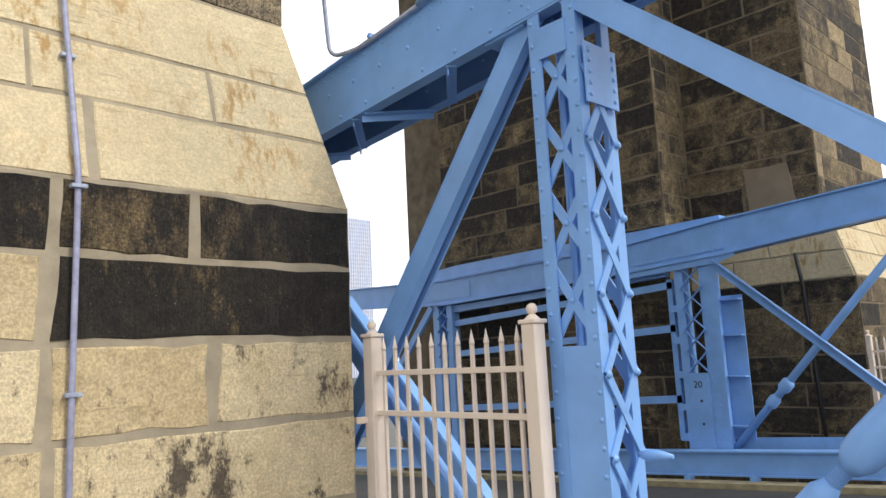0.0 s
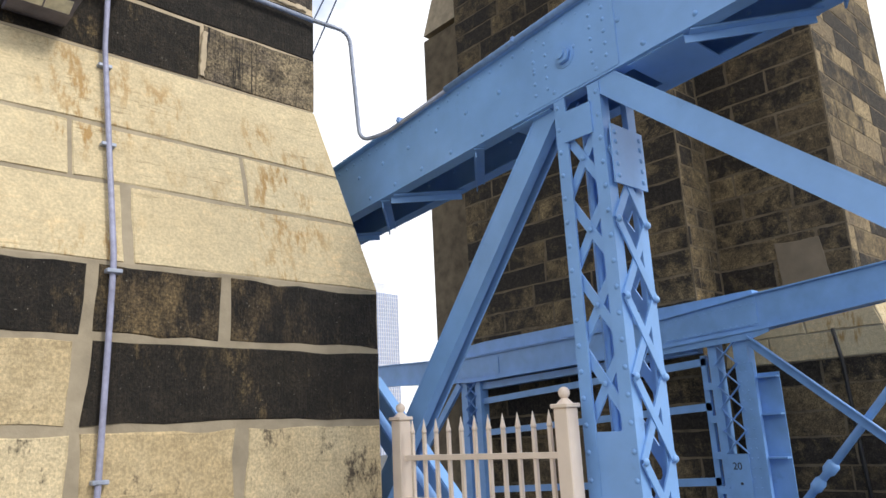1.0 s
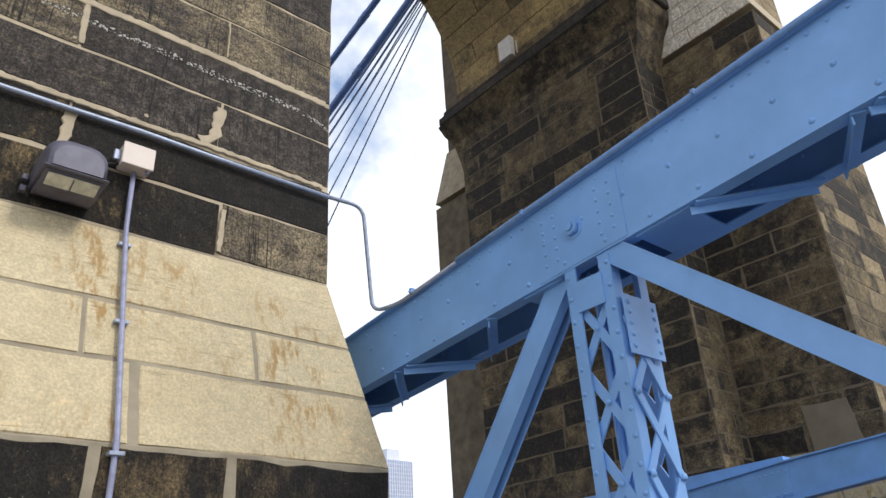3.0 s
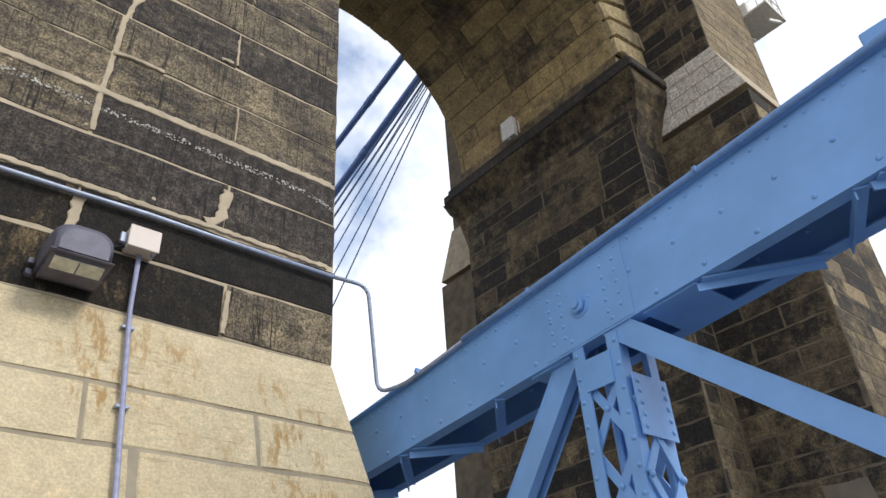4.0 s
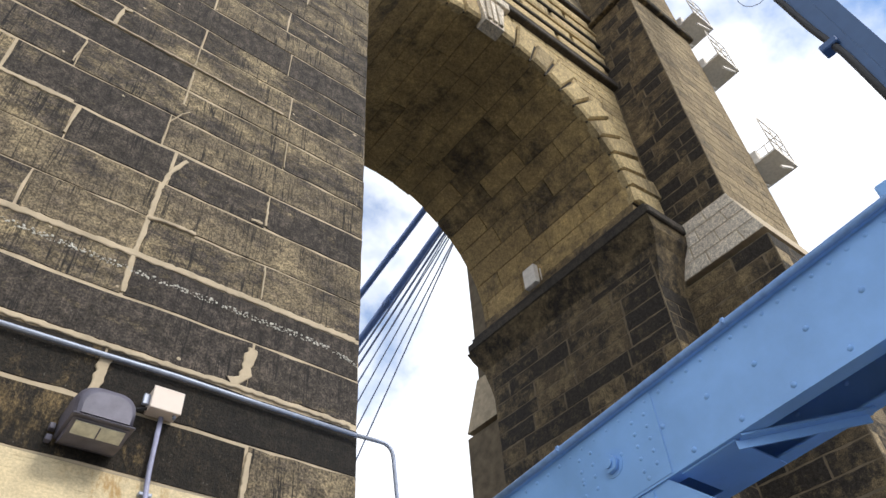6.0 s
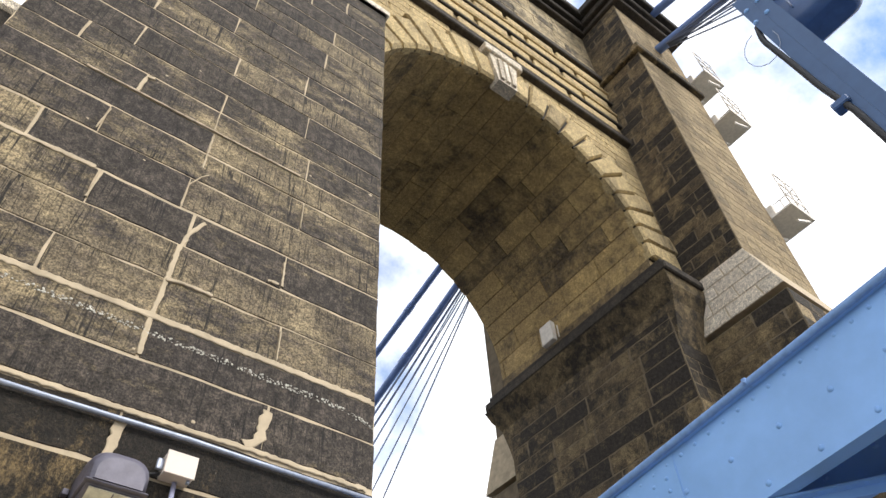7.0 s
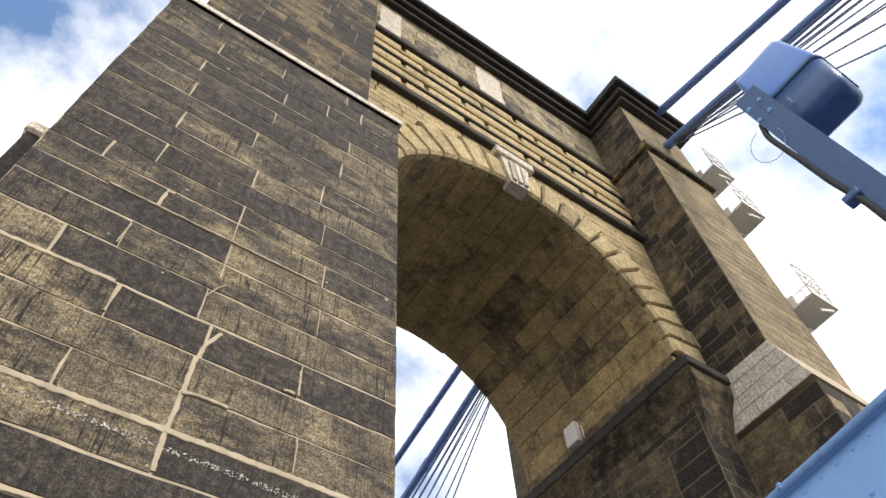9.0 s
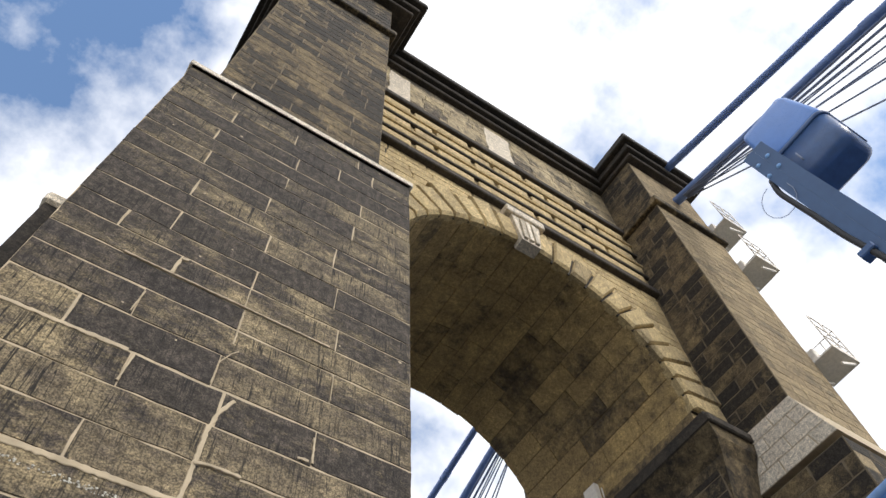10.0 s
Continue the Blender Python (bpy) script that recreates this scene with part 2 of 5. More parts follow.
GALV_LILAC = plain("grey_lilac_conduit", (0.30, 0.31, 0.44), 0.5, vary=0.2, scale=20)
NAVY_BLUE = plain("dark_blue_tube", (0.05, 0.105, 0.225), 0.4, vary=0.1, scale=9)
# the floodlight's blue where the sky strikes its cover, brightness painted in
FLOOD_BLUE_LIT = plain("skylit_blue_cover", (0.10, 0.24, 0.62), 0.3, vary=0.05, scale=9)
CABLE = plain("blue_cable_wrap", (0.14, 0.23, 0.5), 0.5, vary=0.15, scale=3)
CABLE_THIN = plain("dark_blue_steel_strand", (0.18, 0.23, 0.38), 0.5, vary=0.1, scale=3)
LENS = plain("ribbed_lamp_glass", (0.62, 0.6, 0.48), 0.15, vary=0.25, scale=14, bump_s=0.5)
SALT = plain("salt_crust", (0.5, 0.48, 0.42), 0.95, vary=0.4, scale=30, bump_s=0.6)
REPAIR = plain("cement_repair", (0.22, 0.175, 0.12), 0.9, vary=0.15, scale=2, bump_s=0.3)

# ---- builders ----
def mesh_of(name, verts, faces):
    me = bpy.data.meshes.new(name)
    me.from_pydata([tuple(v) for v in verts], [], faces)
    me.validate()
    return me


def link(name, me, mat, parent=None, label="", m=None):
    ob = new(name, me)
    if mat and not me.materials:
        me.materials.append(mat)
    if parent:
        ob.parent = parent
    if m is not None:
        ob.matrix_local = m
    if label:
        ob["label"] = label
    return ob


def part(name, bm, mat, parent, label="", m=None):
    me = bpy.data.meshes.new(name)
    bm.normal_update()
    bm.to_mesh(me)
    bm.free()
    return link(name, me, mat, parent, label, m)


def thing(name, label, category, group="", kind="", at=(0, 0, 0)):
    ob = tagged(new(name), label, category, group, kind)
    ob.location = at
    return ob


def add_box(bm, lo, hi, m=None, bevel=0.0):
    lo, hi = Vector(lo), Vector(hi)
    c, s = (lo + hi) / 2, hi - lo
    t = Matrix.LocRotScale(c, None, s)
    r = bmesh.ops.create_cube(bm, size=1, matrix=(m @ t) if m is not None else t)
    if bevel:
        edges = list({e for v in r["verts"] for e in v.link_edges})
        bmesh.ops.bevel(bm, geom=edges, offset=bevel, segments=1, affect="EDGES")
    return bm


def box(lo, hi, bevel=0.0):
    return add_box(bmesh.new(), lo, hi, None, bevel)


def prism(points, axis, lo, hi):
    """A polygon given in the two other axes, drawn out along axis (0, 1 or 2)."""
    bm = bmesh.new()
    rings = []
    for v in (lo, hi):
        ring = []
        for p in points:
            q = list(p)
            q.insert(axis, v)
            ring.append(bm.verts.new(q))
        rings.append(ring)
    n = len(points)
    bm.faces.new(rings[0])
    bm.faces.new(rings[1][::-1])
    for i in range(n):
        bm.faces.new((rings[0][i], rings[1][i], rings[1][(i + 1) % n], rings[0][(i + 1) % n]))
    bmesh.ops.recalc_face_normals(bm, faces=bm.faces)
    return bm


def hexa(bm, a, b):
    """A solid between two quads of four corners each, in the same order."""
    va, vb = [bm.verts.new(p) for p in a], [bm.verts.new(p) for p in b]
    fs = [bm.faces.new(va), bm.faces.new(vb[::-1])]
    for i in range(4):
        fs.append(bm.faces.new((va[i], vb[i], vb[(i + 1) % 4], va[(i + 1) % 4])))
    bmesh.ops.recalc_face_normals(bm, faces=fs)
    return bm


def bar(bm, p, q, w, h, up=(0, 0, 1)):
    """A square-edged bar from p to q, w across and h along up."""
    p, q = Vector(p), Vector(q)
    d = (q - p).normalized()
    s = d.cross(Vector(up)).normalized()
    u = s.cross(d)
    c = [s * w / 2 + u * h / 2, -s * w / 2 + u * h / 2, -s * w / 2 - u * h / 2, s * w / 2 - u * h / 2]
    return hexa(bm, [p + k for k in c], [q + k for k in c])


def tube(bm, pts, r, n=8, caps=True):
    pts = [Vector(p) for p in pts]
    rings = []
    s = None
    for i, p in enumerate(pts):
        d = (pts[min(i + 1, len(pts) - 1)] - pts[max(i - 1, 0)]).normalized()
        if s is None:
            s = d.cross(Vector((0.3, 0.2, 0.9))).normalized()
        else:
            s = (s - d * s.dot(d)).normalized()
        u = d.cross(s)
        rr = r[i] if isinstance(r, (list, tuple)) else r
        rings.append([bm.verts.new(p + (s * math.cos(a) + u * math.sin(a)) * rr) for a in [2 * math.pi * k / n for k in range(n)]])
    for a, b in zip(rings, rings[1:]):
        for k in range(n):
            f = bm.faces.new((a[k], a[(k + 1) % n], b[(k + 1) % n], b[k]))
            f.smooth = True
    if caps:
        bm.faces.new(rings[0][::-1])
        bm.faces.new(rings[-1])
    return bm


def bend(pts, r=0.12, n=5):
    """A polyline with its corners rounded."""
    pts = [Vector(p) for p in pts]
    out = [pts[0]]
    for a, b, c in zip(pts, pts[1:], pts[2:]):
        p, q = b + (a - b).normalized() * r, b + (c - b).normalized() * r
        for k in range(n + 1):
            t = k / n
            out.append(p * (1 - t) ** 2 + b * 2 * t * (1 - t) + q * t * t)
    return out + [pts[-1]]


def dome(bm, at, normal, r, n=6):
    """A rivet head."""
    z = Vector(normal).normalized()
    x = z.orthogonal().normalized()
    y = z.cross(x)
    at = Vector(at)
    rings = []
    for rr, h in ((1.0, 0.0), (0.78, 0.42)):
        rings.append([bm.verts.new(at + (x * math.cos(a) + y * math.sin(a)) * r * rr + z * r * h) for a in [2 * math.pi * k / n for k in range(n)]])
    top = bm.verts.new(at + z * r * 0.6)
    for k in range(n):
        f = bm.faces.new((rings[0][k], rings[0][(k + 1) % n], rings[1][(k + 1) % n], rings[1][k]))
        g = bm.faces.new((rings[1][k], rings[1][(k + 1) % n], top))
        f.smooth = g.smooth = True
    return bm


RNG = random.Random(7)


def block_mesh(corners, normal, depth, cham=0.012, rough=0.006, rng=RNG):
    """A dressed stone: four corners of its face, counted round, chamfered edges, uneven face; depth goes back from it."""
    nrm = Vector(normal).normalized()
    c = [Vector(p) for p in corners]
    mid = sum(c, Vector()) / 4
    back = [p - nrm * depth for p in c]
    rim = [p - nrm * (cham + rng.random() * rough) for p in c]
    face = []
    for p in c:
        d = mid - p
        e = d.length
        face.append(p + d * min(0.3, cham * 1.6 / e) + nrm * (rng.random() - 0.5) * rough * 2)
    verts = back + rim + face
    f = [(8, 9, 10, 11)]
    for i in range(4):
        j = (i + 1) % 4
        f += [(4 + i, 4 + j, 8 + j, 8 + i), (i, j, 4 + j, 4 + i)]
    return verts, f


def ragged(corners, normal, depth, cham=0.014, jit=0.012, rng=RNG, hold=()):
    """A dressed stone with a broken outline; the sides counted in hold stay straight."""
    nrm = Vector(normal).normalized()
    c = [Vector(p) for p in corners]
    mid = sum(c, Vector()) / 4
    ring = []
    for i in range(4):
        a, b = c[i], c[(i + 1) % 4]
        n = max(2, min(9, int((b - a).length / 0.16)))
        inw = nrm.cross(b - a).normalized()
        if inw.dot(mid - a) < 0:
            inw = -inw
        for k in range(n):
            p = a.lerp(b, k / n)
            if i not in hold and not (k == 0 and (i - 1) % 4 in hold):
                p = p + inw * jit * rng.random() ** 2 * 2.2
            ring.append(p)
    m = len(ring)
    rim = [p - nrm * cham * (0.6 + 0.8 * rng.random()) for p in ring]
    face = []
    for p in ring:
        d = mid - p
        face.append(p + d.normalized() * cham * (0.7 + rng.random()) + nrm * (rng.random() - 0.5) * 0.006)
    back = [p - nrm * depth for p in ring]
    verts = back + rim + face
    f = [tuple(range(2 * m, 3 * m))]
    for i in range(m):
        j = (i + 1) % m
        f += [(m + i, m + j, 2 * m + j, 2 * m + i), (i, j, m + j, m + i)]
    return verts, f


def blocks(parent, quads, normal, depth, mat, joined=False, name="stone_block", cham=0.012, rough=0.006, label="", rng=RNG, jit=0.012, hold=()):
    """Stones as objects of their own, or as one mesh where they stand far off."""
    if joined:
        V, F = [], []
        for q in quads:
            v, f = block_mesh(q, normal, depth, cham, rough, rng)
            F += [tuple(i + len(V) for i in k) for k in f]
            V += v
        ob = link(name, mesh_of(name, V, F), mat, parent, label)
        ob["kind"] = "stuff"
        return [ob]
    made = []
    for k, q in enumerate(quads):
        v, f = ragged(q, normal, depth, cham, jit, rng, hold)
        made.append(link(name, mesh_of(name, v, f), mat[k] if isinstance(mat, list) else mat, parent, label))
    return made


def coursed(u0, u1, v0, v1, height, length, joint=0.015, rng=RNG, vary=0.12):
    """Rectangles (u, v, u, v) of a coursed wall with broken joints."""
    out = []
    n = max(1, round((v1 - v0) / height))
    cuts = [v0 + (v1 - v0) * (i + (rng.random() - 0.5) * vary * (0 < i < n)) / n for i in range(n + 1)]
    for a, b in zip(cuts, cuts[1:]):
        u = u0 - rng.random() * length * 0.7
        while u < u1 - 0.05:
            w = length * (0.6 + 0.9 * rng.random())
            x0, x1 = max(u, u0), min(u + w, u1)
            if u1 - x1 < 0.3 * length:
                x1 = u1
                w = u1 - u
            if x1 - x0 > 0.08:
                out.append((x0 + joint / 2, a + joint / 2, x1 - joint / 2, b - joint / 2))
            u += w
    return out


def on_y(rects, y):
    """Rectangles (x, z) on a wall that faces -y."""
    return [((a, y, b), (c, y, b), (c, y, d), (a, y, d)) for a, b, c, d in rects]


def on_x(rects, x):
    """Rectangles (y, z) on a wall that faces -x."""
    return [((x, c, b), (x, a, b), (x, a, d), (x, c, d)) for a, b, c, d in rects]

# ---- the bridge tower ----
CX = 8.745                               # middle of the arch
YB, YP, YU, YW, YA, YE, YZ = 4.66, 4.22, 5.37, 7.34, 7.32, 13.75, 16.35
YF = 4.74                                # face of the far buttress
BX0, BX1 = -1.27, 2.94                   # near buttress, the far one mirrors it
Z_PLINTH, Z_SLOPE, Z_BUTT, Z_UP, Z_TOP = 2.68, 4.18, 14.2, 16.4, 33.4
JAMB, SPRING, RAD = 13.45, 16.86, 4.70


def flip(x):
    return 2 * CX - x


tower = thing("bridge_tower", "tall soot-stained sandstone bridge tower with a round arch over the road", "bridge tower", kind="structure")

# cores, set back behind the stones by the depth of the joints
GAP = 0.007
core = part("buttress_core", box((BX0 + GAP, YB + GAP, 3.9), (BX1 - GAP, YW + 0.1, Z_BUTT)), MORTAR, tower, "beige mortar behind sooty sandstone blocks")
plinth = part("plinth_core", box((BX0 - 0.3 + GAP, YP + GAP, -3.0), (BX1 + 0.25 - GAP, YZ, Z_PLINTH)), MORTAR_GREY, tower, "beige mortar behind plinth blocks")
bm = bmesh.new()
g = GAP
hexa(bm, [(BX0 - 0.3 + g, YP + g, Z_PLINTH), (BX1 + 0.25 - g, YP + g, Z_PLINTH), (BX1 + 0.25 - g, YW, Z_PLINTH), (BX0 - 0.3 + g, YW, Z_PLINTH)],
     [(BX0 + g, YB + g, Z_SLOPE), (BX1 - g, YB + g, Z_SLOPE), (BX1 - g, YW, Z_SLOPE), (BX0 + g, YW, Z_SLOPE)])
slope = part("sloping_base_core", bm, MORTAR_GREY, tower, "mortar behind the sloping cream limestone base")
leg = part("leg_core", box((BX0 + 0.3, YU + GAP, Z_BUTT - 0.2), (BX1 - 0.3 - GAP, YZ - 0.5, Z_TOP - 0.3)), MORTAR_OLD, tower)
part("inner_leg_core", box((BX0 + 0.2, YW, Z_PLINTH), (CX - RAD, YE, Z_TOP - 0.5)), STONE_FAR, tower)
part("rear_buttress", box((BX0 + 0.1, YE - 0.05, Z_PLINTH - 0.01), (BX1 - 0.01, YZ - 0.01, Z_BUTT)), STONE_FAR, tower)

# near buttress: courses and joints as they lie
COURSES = [(4.18, (2.0,)), (4.63, (-0.2, 0.87)), (5.07, (-0.6, 1.93)), (5.53, (0.85,)), (5.95, (-0.05, 0.86, 1.93)), (6.39, (0.87,)), (6.83, (0.04, 0.92, 1.87)),
           (7.29, (-0.6, 0.78)), (7.75, (-0.13, 1.96)), (8.22, (0.85,)), (8.62, (0.03, 1.95)), (9.02, (-0.7, 0.85)), (9.40, (-0.22, 1.86)), (9.87, (0.86,)), (10.31, (-0.23, 1.76)),
           (10.8, (0.69,)), (11.25, (-0.3, 1.97)), (11.7, (0.84,)), (12.1, (-0.36, 2.05)), (12.5, (0.9,)), (12.94, (-0.27, 1.6)), (13.38, (0.75, 2.2)), (13.8, (-0.46, 1.9)), (14.2, ())]
WIDE = {5.07: 0.05, 5.95: 0.045, 7.29: 0.02}
rng = random.Random(3)
quads, mats = [], []
for (z0, joints), (z1, _) in zip(COURSES, COURSES[1:]):
    xs = [BX0, *joints, BX1]
    for a, b in zip(xs, xs[1:]):
        ja = 0.011 if a == BX0 else 0.03 * (0.5 + rng.random()) * (0.7 if z0 < 8 and 0.7 < a < 1.0 else 0.3)
        jb = 0.0 if b == BX1 else 0.008
        lo, hi = WIDE.get(z0, 0.008 + 0.008 * rng.random()), WIDE.get(z1, 0.008 + 0.006 * rng.random())
        j = lambda: (rng.random() - 0.5) * 0.014
        quads.append(((a + ja / 2 + j(), YB, z0 + lo / 2), (b - jb + j() * (b != BX1), YB, z0 + lo / 2 + j()), (b - jb + j() * (b != BX1), YB, z1 - hi / 2 + j()), (a + ja / 2 + j(), YB, z1 - hi / 2)))
        black = z0 < 4.6 or (z0 < 5.0 and a < 1.5)
        mats.append(STONE_BLACK if black and rng.random() < 0.8 and not (z0 < 4.3 and a > 1.9) else STONE)
blocks(core, quads, (0, -1, 0), 0.3, mats, rng=rng, jit=0.007, cham=0.006)
# pale mortar plugs in old dog holes, smeared repointing, a crust of salts
for k in range(26):
    z0 = 4.4 + 10 * rng.random() ** 1.3
    p = (BX0 + 0.2 + rng.random() * 3.9, YB - 0.001, z0)
    bm = dome(bmesh.new(), (0, 0, 0), (0, -1, 0), 0.011 + 0.011 * rng.random() ** 2, 8)
    for v in bm.verts:
        v.co = Vector((v.co.x * (1 + rng.random() * 0.4), v.co.y * 0.35, v.co.z)) + Vector(p)
    part("mortar_plug", bm, MORTAR, core)


SMEARS = itertools.count()


def smear(pts, lo, hi, name="mortar_smear"):
    """A trowelled ribbon of mortar over a joint, its edges uneven; points are (x, z)."""
    left, right = [], []
    lift = 0.0008 * next(SMEARS)
    for (x0, z0), (x1, z1) in zip(pts, pts[1:]):
        n = max(2, int(math.hypot(x1 - x0, z1 - z0) / 0.035))
        dx, dz = (x1 - x0), (z1 - z0)
        ln = math.hypot(dx, dz)
        for k in range(n):
            f = k / n
            w0, w1 = lo + (hi - lo) * rng.random(), lo + (hi - lo) * rng.random()
            x, z = x0 + dx * f, z0 + dz * f
            left.append((x - dz / ln * w0 / 2, z + dx / ln * w0 / 2))
            right.append((x + dz / ln * w1 / 2, z - dx / ln * w1 / 2))
    V, F = [], []
    for y, k in ((YB + 0.02, 1.0), (YB - 0.003 - lift, 0.96), (YB - 0.007 - lift, 0.7)):
        for (lx, lz), (rx, rz) in zip(left, right):
            mx, mz = (lx + rx) / 2, (lz + rz) / 2
            V += [(mx + (lx - mx) * k, y, mz + (lz - mz) * k), (mx + (rx - mx) * k, y, mz + (rz - mz) * k)]
    n = len(left)
    for i in range(n - 1):
        top = 4 * n + 2 * i
        F.append((top, top + 2, top + 3, top + 1))
        for r in (0, 2 * n):
            a = r + 2 * i
            F.append((a, a + 2, a + 2 + 2 * n, a + 2 * n))
            F.append((a + 1, a + 1 + 2 * n, a + 3 + 2 * n, a + 3))
    return link(name, mesh_of(name, V, F), MORTAR, core)


smear([(0.85, 5.56), (0.84, 5.74), (0.84, 5.96), (0.86, 6.2), (0.87, 6.55), (0.88, 6.78), (0.93, 7.02), (1.05, 7.26)], 0.024, 0.058)
smear([(0.77, 7.32), (0.78, 7.64), (0.86, 7.82), (0.95, 7.93)], 0.008, 0.02)
smear([(0.85, 7.97), (0.85, 8.22), (0.85, 8.58)], 0.012, 0.03)
smear([(0.84, 8.66), (0.84, 9.02), (0.85, 9.36)], 0.008, 0.02)
smear([(-1.2, 5.925), (0.2, 5.945), (0.85, 5.955), (1.9, 5.955), (2.92, 5.95)], 0.045, 0.076)
smear([(-1.2, 7.27), (-0.5, 7.285), (0.03, 7.29)], 0.035, 0.066)
smear([(0.06, 7.28), (0.03, 6.86)], 0.014, 0.03)
smear([(-1.0, 5.06), (0.5, 5.065), (1.4, 5.07), (1.9, 5.08), (2.9, 5.07)], 0.025, 0.058)
smear([(1.78, 5.1), (1.89, 5.18), (1.93, 5.5)], 0.046, 0.121)
smear([(1.87, 6.86), (1.86, 7.22)], 0.016, 0.035)
smear([(1.72, 6.865), (1.87, 6.875)], 0.02, 0.05)
smear([(1.93, 5.99), (1.93, 6.36)], 0.008, 0.018)
smear([(1.96, 7.78), (1.96, 8.2)], 0.008, 0.018)
smear([(0.0, 8.64), (0.03, 8.95), (0.14, 8.99)], 0.026, 0.05)
smear([(-0.16, 7.79), (-0.12, 8.19)], 0.008, 0.022)
smear([(0.86, 4.66), (0.88, 5.03)], 0.05, 0.1)
smear([(-0.5, 8.62), (0.5, 8.62), (0.85, 8.62), (1.9, 8.62)], 0.012, 0.038)
smear([(0.86, 6.37), (1.0, 6.4), (1.3, 6.4)], 0.02, 0.045)
smear([(2.0, 4.21), (2.02, 4.6)], 0.028, 0.051)
bm = bmesh.new()
for k in range(520):
    x = -1.2 + 4.12 * rng.random()
    z = 5.80 - 0.012 * x - (0.25 * max(0, x - 2.6)) + (rng.random() - 0.5) * 0.05
    dome(bm, (x, YB - 0.001, z), (0, -1, 0.3), 0.004 + 0.009 * rng.random() ** 2, 5)
part("salt_crust", bm, SALT, core, "whitish crust of salts along a course")["kind"] = "stuff"
# its return towards the road
ret = [((BX1, a, b), (BX1, c, b), (BX1, c, d), (BX1, a, d)) for a, b, c, d in coursed(YB + 0.31, YW, Z_SLOPE, Z_BUTT, 0.44, 1.1, rng=rng)]
blocks(core, ret, (1, 0, 0), 0.2, STONE_FAR, True, "return_blocks", rng=rng)

# sloping base of clean limestone
def slope_pt(x, z):
    k = (z - Z_PLINTH) / (Z_SLOPE - Z_PLINTH)
    xe = BX1 + 0.25 * (1 - k)
    return (x if x < 2.8 else xe, YP + (YB - YP) * k, z)


s_n = Vector((0, -(Z_SLOPE - Z_PLINTH), YB - YP)).normalized()
quads = []
for z0, z1, joints in ((Z_PLINTH, 3.2, (-0.4, 1.41)), (3.2, 3.6, (-0.7, 1.12, 2.23)), (3.6, Z_SLOPE, (0.2,))):
    xs = [BX0 - 0.15, *joints, 3.2]
    for a, b in zip(xs, xs[1:]):
        wide = 0.05 if abs(a - 1.41) < 0.1 else 0.018
        a2, b2 = a + wide, (b if b == 3.2 else b - 0.006)
        quads.append((slope_pt(a2, z0 + 0.011), slope_pt(b2, z0 + 0.011), slope_pt(b2, z1 - 0.01), slope_pt(a2, z1 - 0.01)))
blocks(slope, quads, s_n, 0.2, STONE_CREAM, cham=0.007, jit=0.004, rng=rng, hold=(1,))
side = []
for z0, z1 in ((Z_PLINTH, 3.2), (3.2, 3.6), (3.6, Z_SLOPE)):
    k0, k1 = [(z - Z_PLINTH) / (Z_SLOPE - Z_PLINTH) for z in (z0 + 0.006, z1 - 0.006)]
    y0, y1 = YP + 0.44 * k0 + 0.2, YP + 0.44 * k1 + 0.2
    side.append(((BX1 + 0.25 * (1 - k0), y0, z0 + 0.006), (BX1 + 0.25 * (1 - k0), YW, z0 + 0.006), (BX1 + 0.25 * (1 - k1), YW, z1 - 0.006), (BX1 + 0.25 * (1 - k1), y1, z1 - 0.006)))
blocks(slope, side, (0.98, 0, 0.2), 0.15, STONE_CREAM, cham=0.008, rng=rng)

# plinth: two black courses over stained buff ones
quads, mats = [], []
PX0, PX1 = BX0 - 0.3, BX1 + 0.25
for z0, z1, joints, ms in ((2.25, Z_PLINTH, (0.2, 1.22, 2.02), (STONE_BLACK,) * 4), (1.77, 2.25, (0.1, 1.2), (STONE_BUFF, STONE_BUFF, STONE_BLACK)),
                           (1.25, 1.77, (0.2, 1.2, 2.14), (STONE_BUFF,) * 4), (0.70, 1.25, (1.22,), (STONE_BUFF,) * 2), (0.2, 0.70, (0.6, 2.1), (STONE_BUFF,) * 3), (-0.4, 0.2, (1.4,), (STONE_BUFF,) * 2)):
    xs = [PX0, *joints, PX1]
    for (a, b), m in zip(zip(xs, xs[1:]), ms):
        j = lambda: (rng.random() - 0.5) * 0.03
        a2, b2 = a + (0.0 if a == PX0 else 0.036), (b if b == PX1 else b - 0.014)
        quads.append(((a2 + j(), YP, z0 + 0.016 + j() / 3), (b2 + j() * (b != PX1), YP, z0 + 0.016 + j() / 3), (b2 + j() * (b != PX1), YP, z1 - 0.014 + j() / 3), (a2 + j(), YP, z1 - 0.014 + j() / 3)))
        mats.append(m)
blocks(plinth, quads, (0, -1, 0), 0.3, mats, cham=0.012, jit=0.009, rng=rng)
side = [((PX1, a, b), (PX1, c, b), (PX1, c, d), (PX1, a, d)) for a, b, c, d in coursed(YP + 0.31, YZ, -0.4, Z_PLINTH, 0.5, 1.4, rng=rng)]
blocks(plinth, side, (1, 0, 0), 0.2, STONE_FAR, True, "return_blocks", rng=rng)

